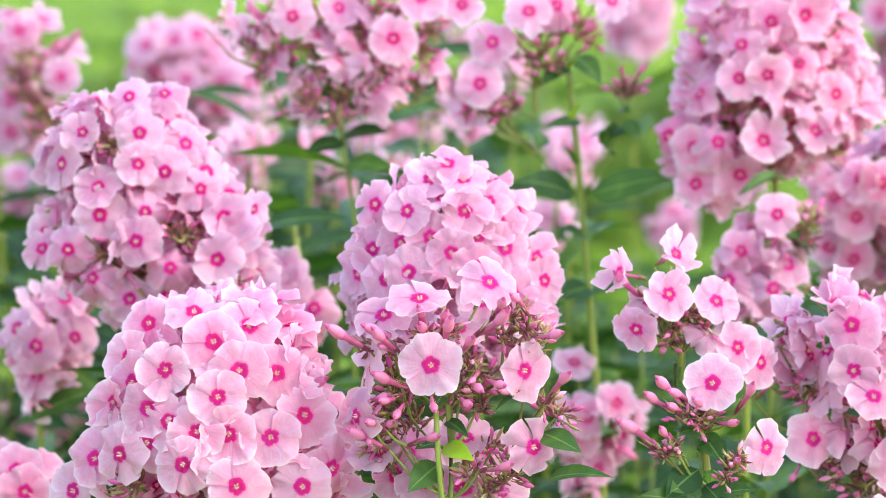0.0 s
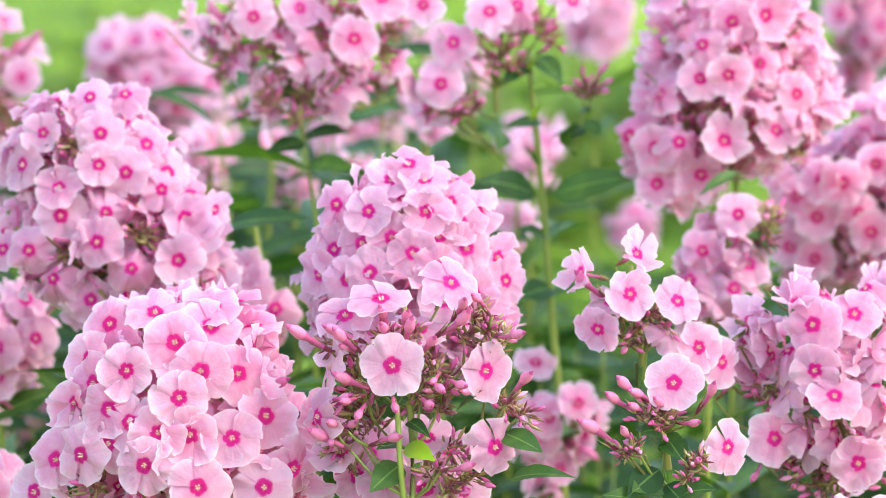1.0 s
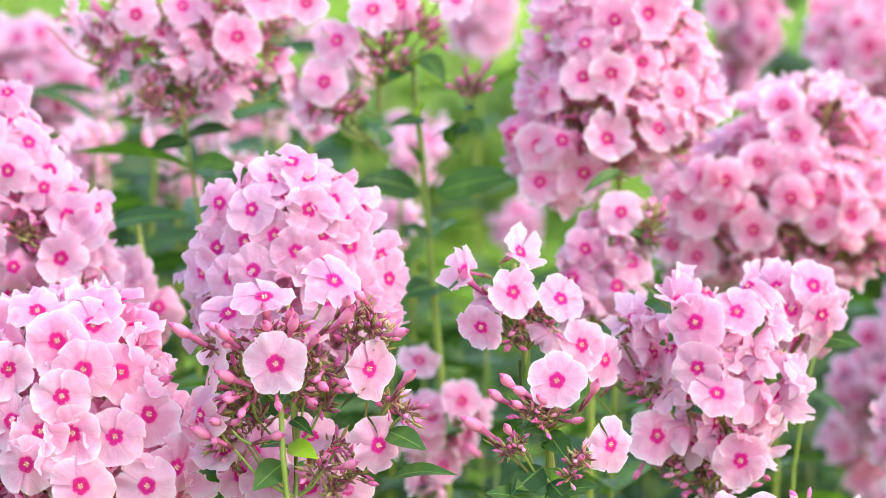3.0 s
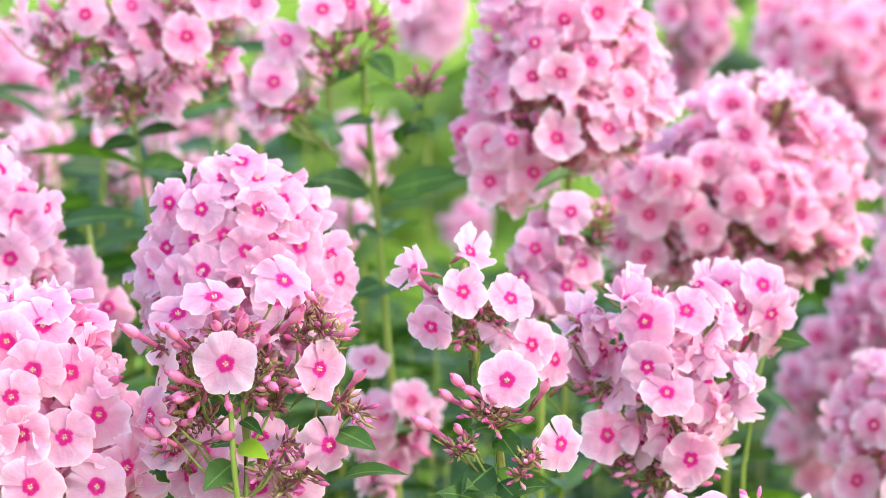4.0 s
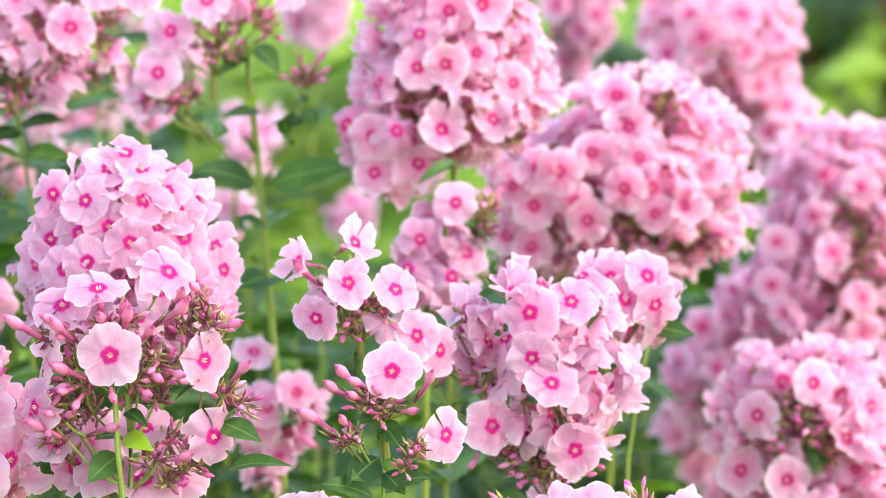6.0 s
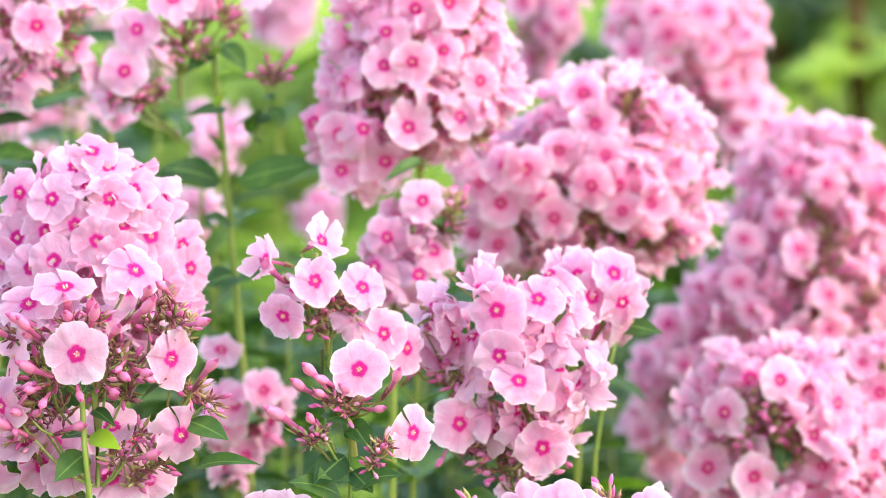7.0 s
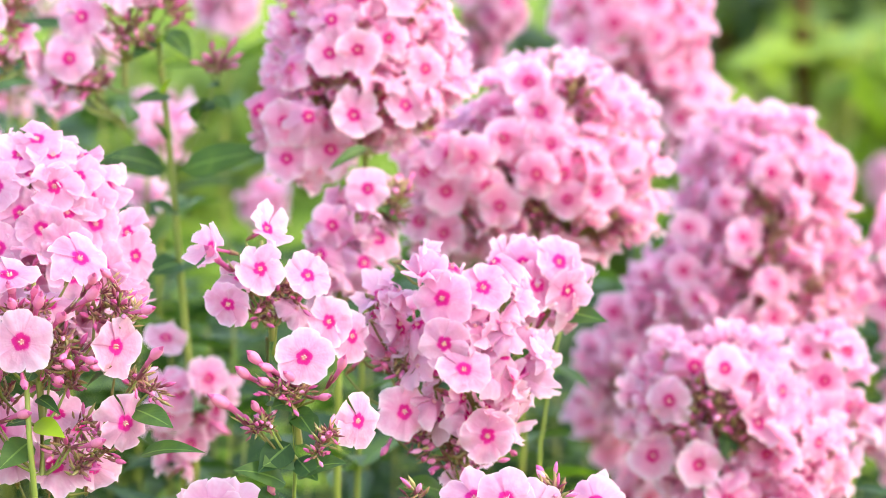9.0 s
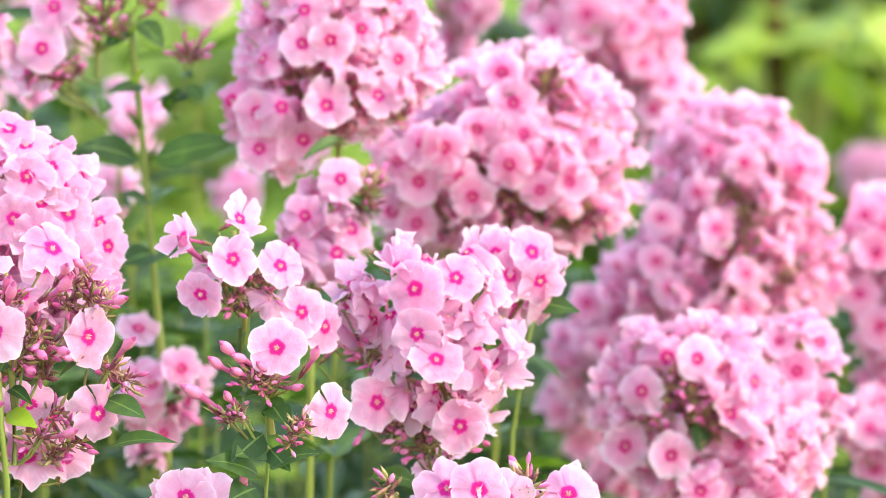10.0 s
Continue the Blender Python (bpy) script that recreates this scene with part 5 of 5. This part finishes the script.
phlox("loose soft pink phlox spray among leaves and buds", -0.066, 2.350, 0.913,
      body=[(34, 0, 6), (24, 0, 14), (12, 0, 16), (0, 0, 8)], fill=0.5, tone=0.9, size=0.95, mixed=0.45, loose=1.45)
phlox("deep pink phlox head in the shade of taller ones", 0.242, 2.470, 0.693,
      body=[(62, 0, 10), (43, 0, 22), (22, 0, 26), (0, 0, 13)], fill=0.8, tone=1.0, size=0.95)
phlox("deep pink phlox head in the shade of taller ones", 0.263, 2.450, 0.652,
      body=[(37, 0, 8), (26, 0, 17), (13, 0, 20), (0, 0, 10)], fill=0.8, tone=1.0, size=0.95)
phlox("deep pink phlox head in the shade of taller ones", 0.288, 2.500, 0.752,
      body=[(47, 0, 9), (33, 0, 20), (16, 0, 23), (0, 0, 12)], fill=0.8, tone=1.0, size=0.95)
phlox("small open phlox spray of soft pink florets deep in the bed", -0.309, 2.600, 0.881,
      body=[(62, 0, 10), (43, 0, 25), (18, 0, 25), (0, -1, 12)], fill=0.5, tone=0.7, size=0.92, mixed=0.45, loose=1.6)
phlox("small open phlox spray of soft pink florets deep in the bed", -0.245, 2.600, 0.866,
      body=[(42, 0, 9), (29, 0, 23), (13, -1, 23), (0, -1, 11)], fill=0.5, tone=0.7, size=0.92, mixed=0.45, loose=1.6)
phlox("small open phlox spray of soft pink florets deep in the bed", -0.268, 2.700, 0.888,
      body=[(25, 1, 8), (18, 1, 13), (7, 0, 13), (0, 0, 8)], fill=0.5, tone=0.7, size=0.92, mixed=0.45, loose=1.6)
phlox("small open phlox spray of soft pink florets deep in the bed", -0.225, 2.600, 0.919,
      body=[(18, 1, 8), (13, 0, 11), (6, 0, 11), (0, 0, 8)], fill=0.5, tone=0.7, size=0.92, mixed=0.45, loose=1.6)
phlox("small open phlox spray of soft pink florets deep in the bed", -0.242, 2.700, 0.881,
      body=[(22, 0, 8), (15, 0, 11), (6, 0, 11), (0, 0, 8)], fill=0.5, tone=0.7, size=0.92, mixed=0.45, loose=1.6)
phlox("small open phlox spray of soft pink florets deep in the bed", -0.228, 2.900, 0.861,
      body=[(55, 1, 16), (39, 0, 41), (17, 0, 41), (0, 0, 21)], fill=0.5, tone=0.7, size=0.92, mixed=0.45, loose=1.6)
phlox("small open phlox spray of soft pink florets deep in the bed", -0.079, 2.800, 0.863,
      body=[(53, 0, 10), (37, 0, 24), (16, 0, 24), (0, 0, 12)], fill=0.5, tone=0.7, size=0.92, mixed=0.45, loose=1.6)
phlox("small open phlox spray of soft pink florets deep in the bed", -0.091, 2.700, 0.826,
      body=[(38, 0, 8), (27, 0, 19), (11, 0, 19), (0, 0, 10)], fill=0.5, tone=0.7, size=0.92, mixed=0.45, loose=1.6)
phlox("small soft pink phlox head deep in the bed", 0.001, 3.200, 0.763,
      body=[(37, 0, 8), (26, 0, 19), (11, 0, 19), (0, 0, 10)], fill=0.8)
phlox("small soft pink phlox head deep in the bed", -0.451, 2.700, 0.674,
      body=[(44, 0, 12), (31, 0, 30), (13, -1, 31), (0, -1, 15)], fill=0.8)
phlox("small soft pink phlox head deep in the bed", -0.490, 2.600, 0.683,
      body=[(42, 1, 8), (30, 1, 21), (13, 0, 21), (0, 0, 11)], fill=0.8)
phlox("small soft pink phlox head deep in the bed", -0.359, 2.600, 0.745,
      body=[(42, 1, 8), (29, 0, 17), (13, 0, 17), (0, 0, 8)], fill=0.8)
phlox("small soft pink phlox head deep in the bed", -0.028, 3.000, 0.951,
      body=[(56, 0, 11), (39, 0, 28), (17, 0, 28), (0, 0, 14)], fill=0.8)
phlox("small open phlox spray of soft pink florets deep in the bed", -0.212, 3.000, 0.837,
      body=[(29, 0, 8), (20, 0, 19), (9, 0, 19), (0, 0, 9)], fill=0.5, tone=0.7, size=0.92, mixed=0.45, loose=1.6)
phlox("small soft pink phlox head deep in the bed", -0.507, 2.400, 0.853,
      body=[(92, 1, 17), (64, 1, 42), (27, 0, 43), (0, -1, 21)], fill=0.8)
phlox("small soft pink phlox head deep in the bed", -0.519, 2.800, 0.830,
      body=[(45, 0, 9), (32, 0, 22), (14, 0, 22), (0, -1, 11)], fill=0.8)
phlox("small open phlox spray of soft pink florets deep in the bed", -0.186, 2.800, 0.904,
      body=[(32, 0, 8), (22, 0, 18), (10, -1, 18), (0, -1, 9)], fill=0.5, tone=0.7, size=0.92, mixed=0.45, loose=1.6)
phlox("small open phlox spray of soft pink florets deep in the bed", -0.306, 2.700, 0.923,
      body=[(31, 0, 8), (22, 0, 15), (10, 0, 15), (0, 0, 8)], fill=0.5, tone=0.7, size=0.92, mixed=0.45, loose=1.6)
phlox("small open phlox spray of soft pink florets deep in the bed", -0.174, 3.000, 0.941,
      body=[(38, 0, 8), (27, 0, 17), (12, 0, 17), (0, 0, 8)], fill=0.5, tone=0.7, size=0.92, mixed=0.45, loose=1.6)
phlox("small open phlox spray of soft pink florets deep in the bed", -0.297, 3.000, 0.913,
      body=[(28, 0, 8), (20, 0, 16), (9, 0, 16), (0, 0, 8)], fill=0.5, tone=0.7, size=0.92, mixed=0.45, loose=1.6)
phlox("small open phlox spray of soft pink florets deep in the bed", -0.134, 3.000, 0.913,
      body=[(38, 0, 8), (27, 0, 14), (11, 0, 14), (0, 0, 8)], fill=0.5, tone=0.7, size=0.92, mixed=0.45, loose=1.6)
phlox("deep pink phlox head shaded low in the bed", 0.267, 2.500, 0.626,
      body=[(51, 1, 11), (37, -1, 21), (21, 0, 21), (0, 2, 15)], fill=1, tone=0.9)
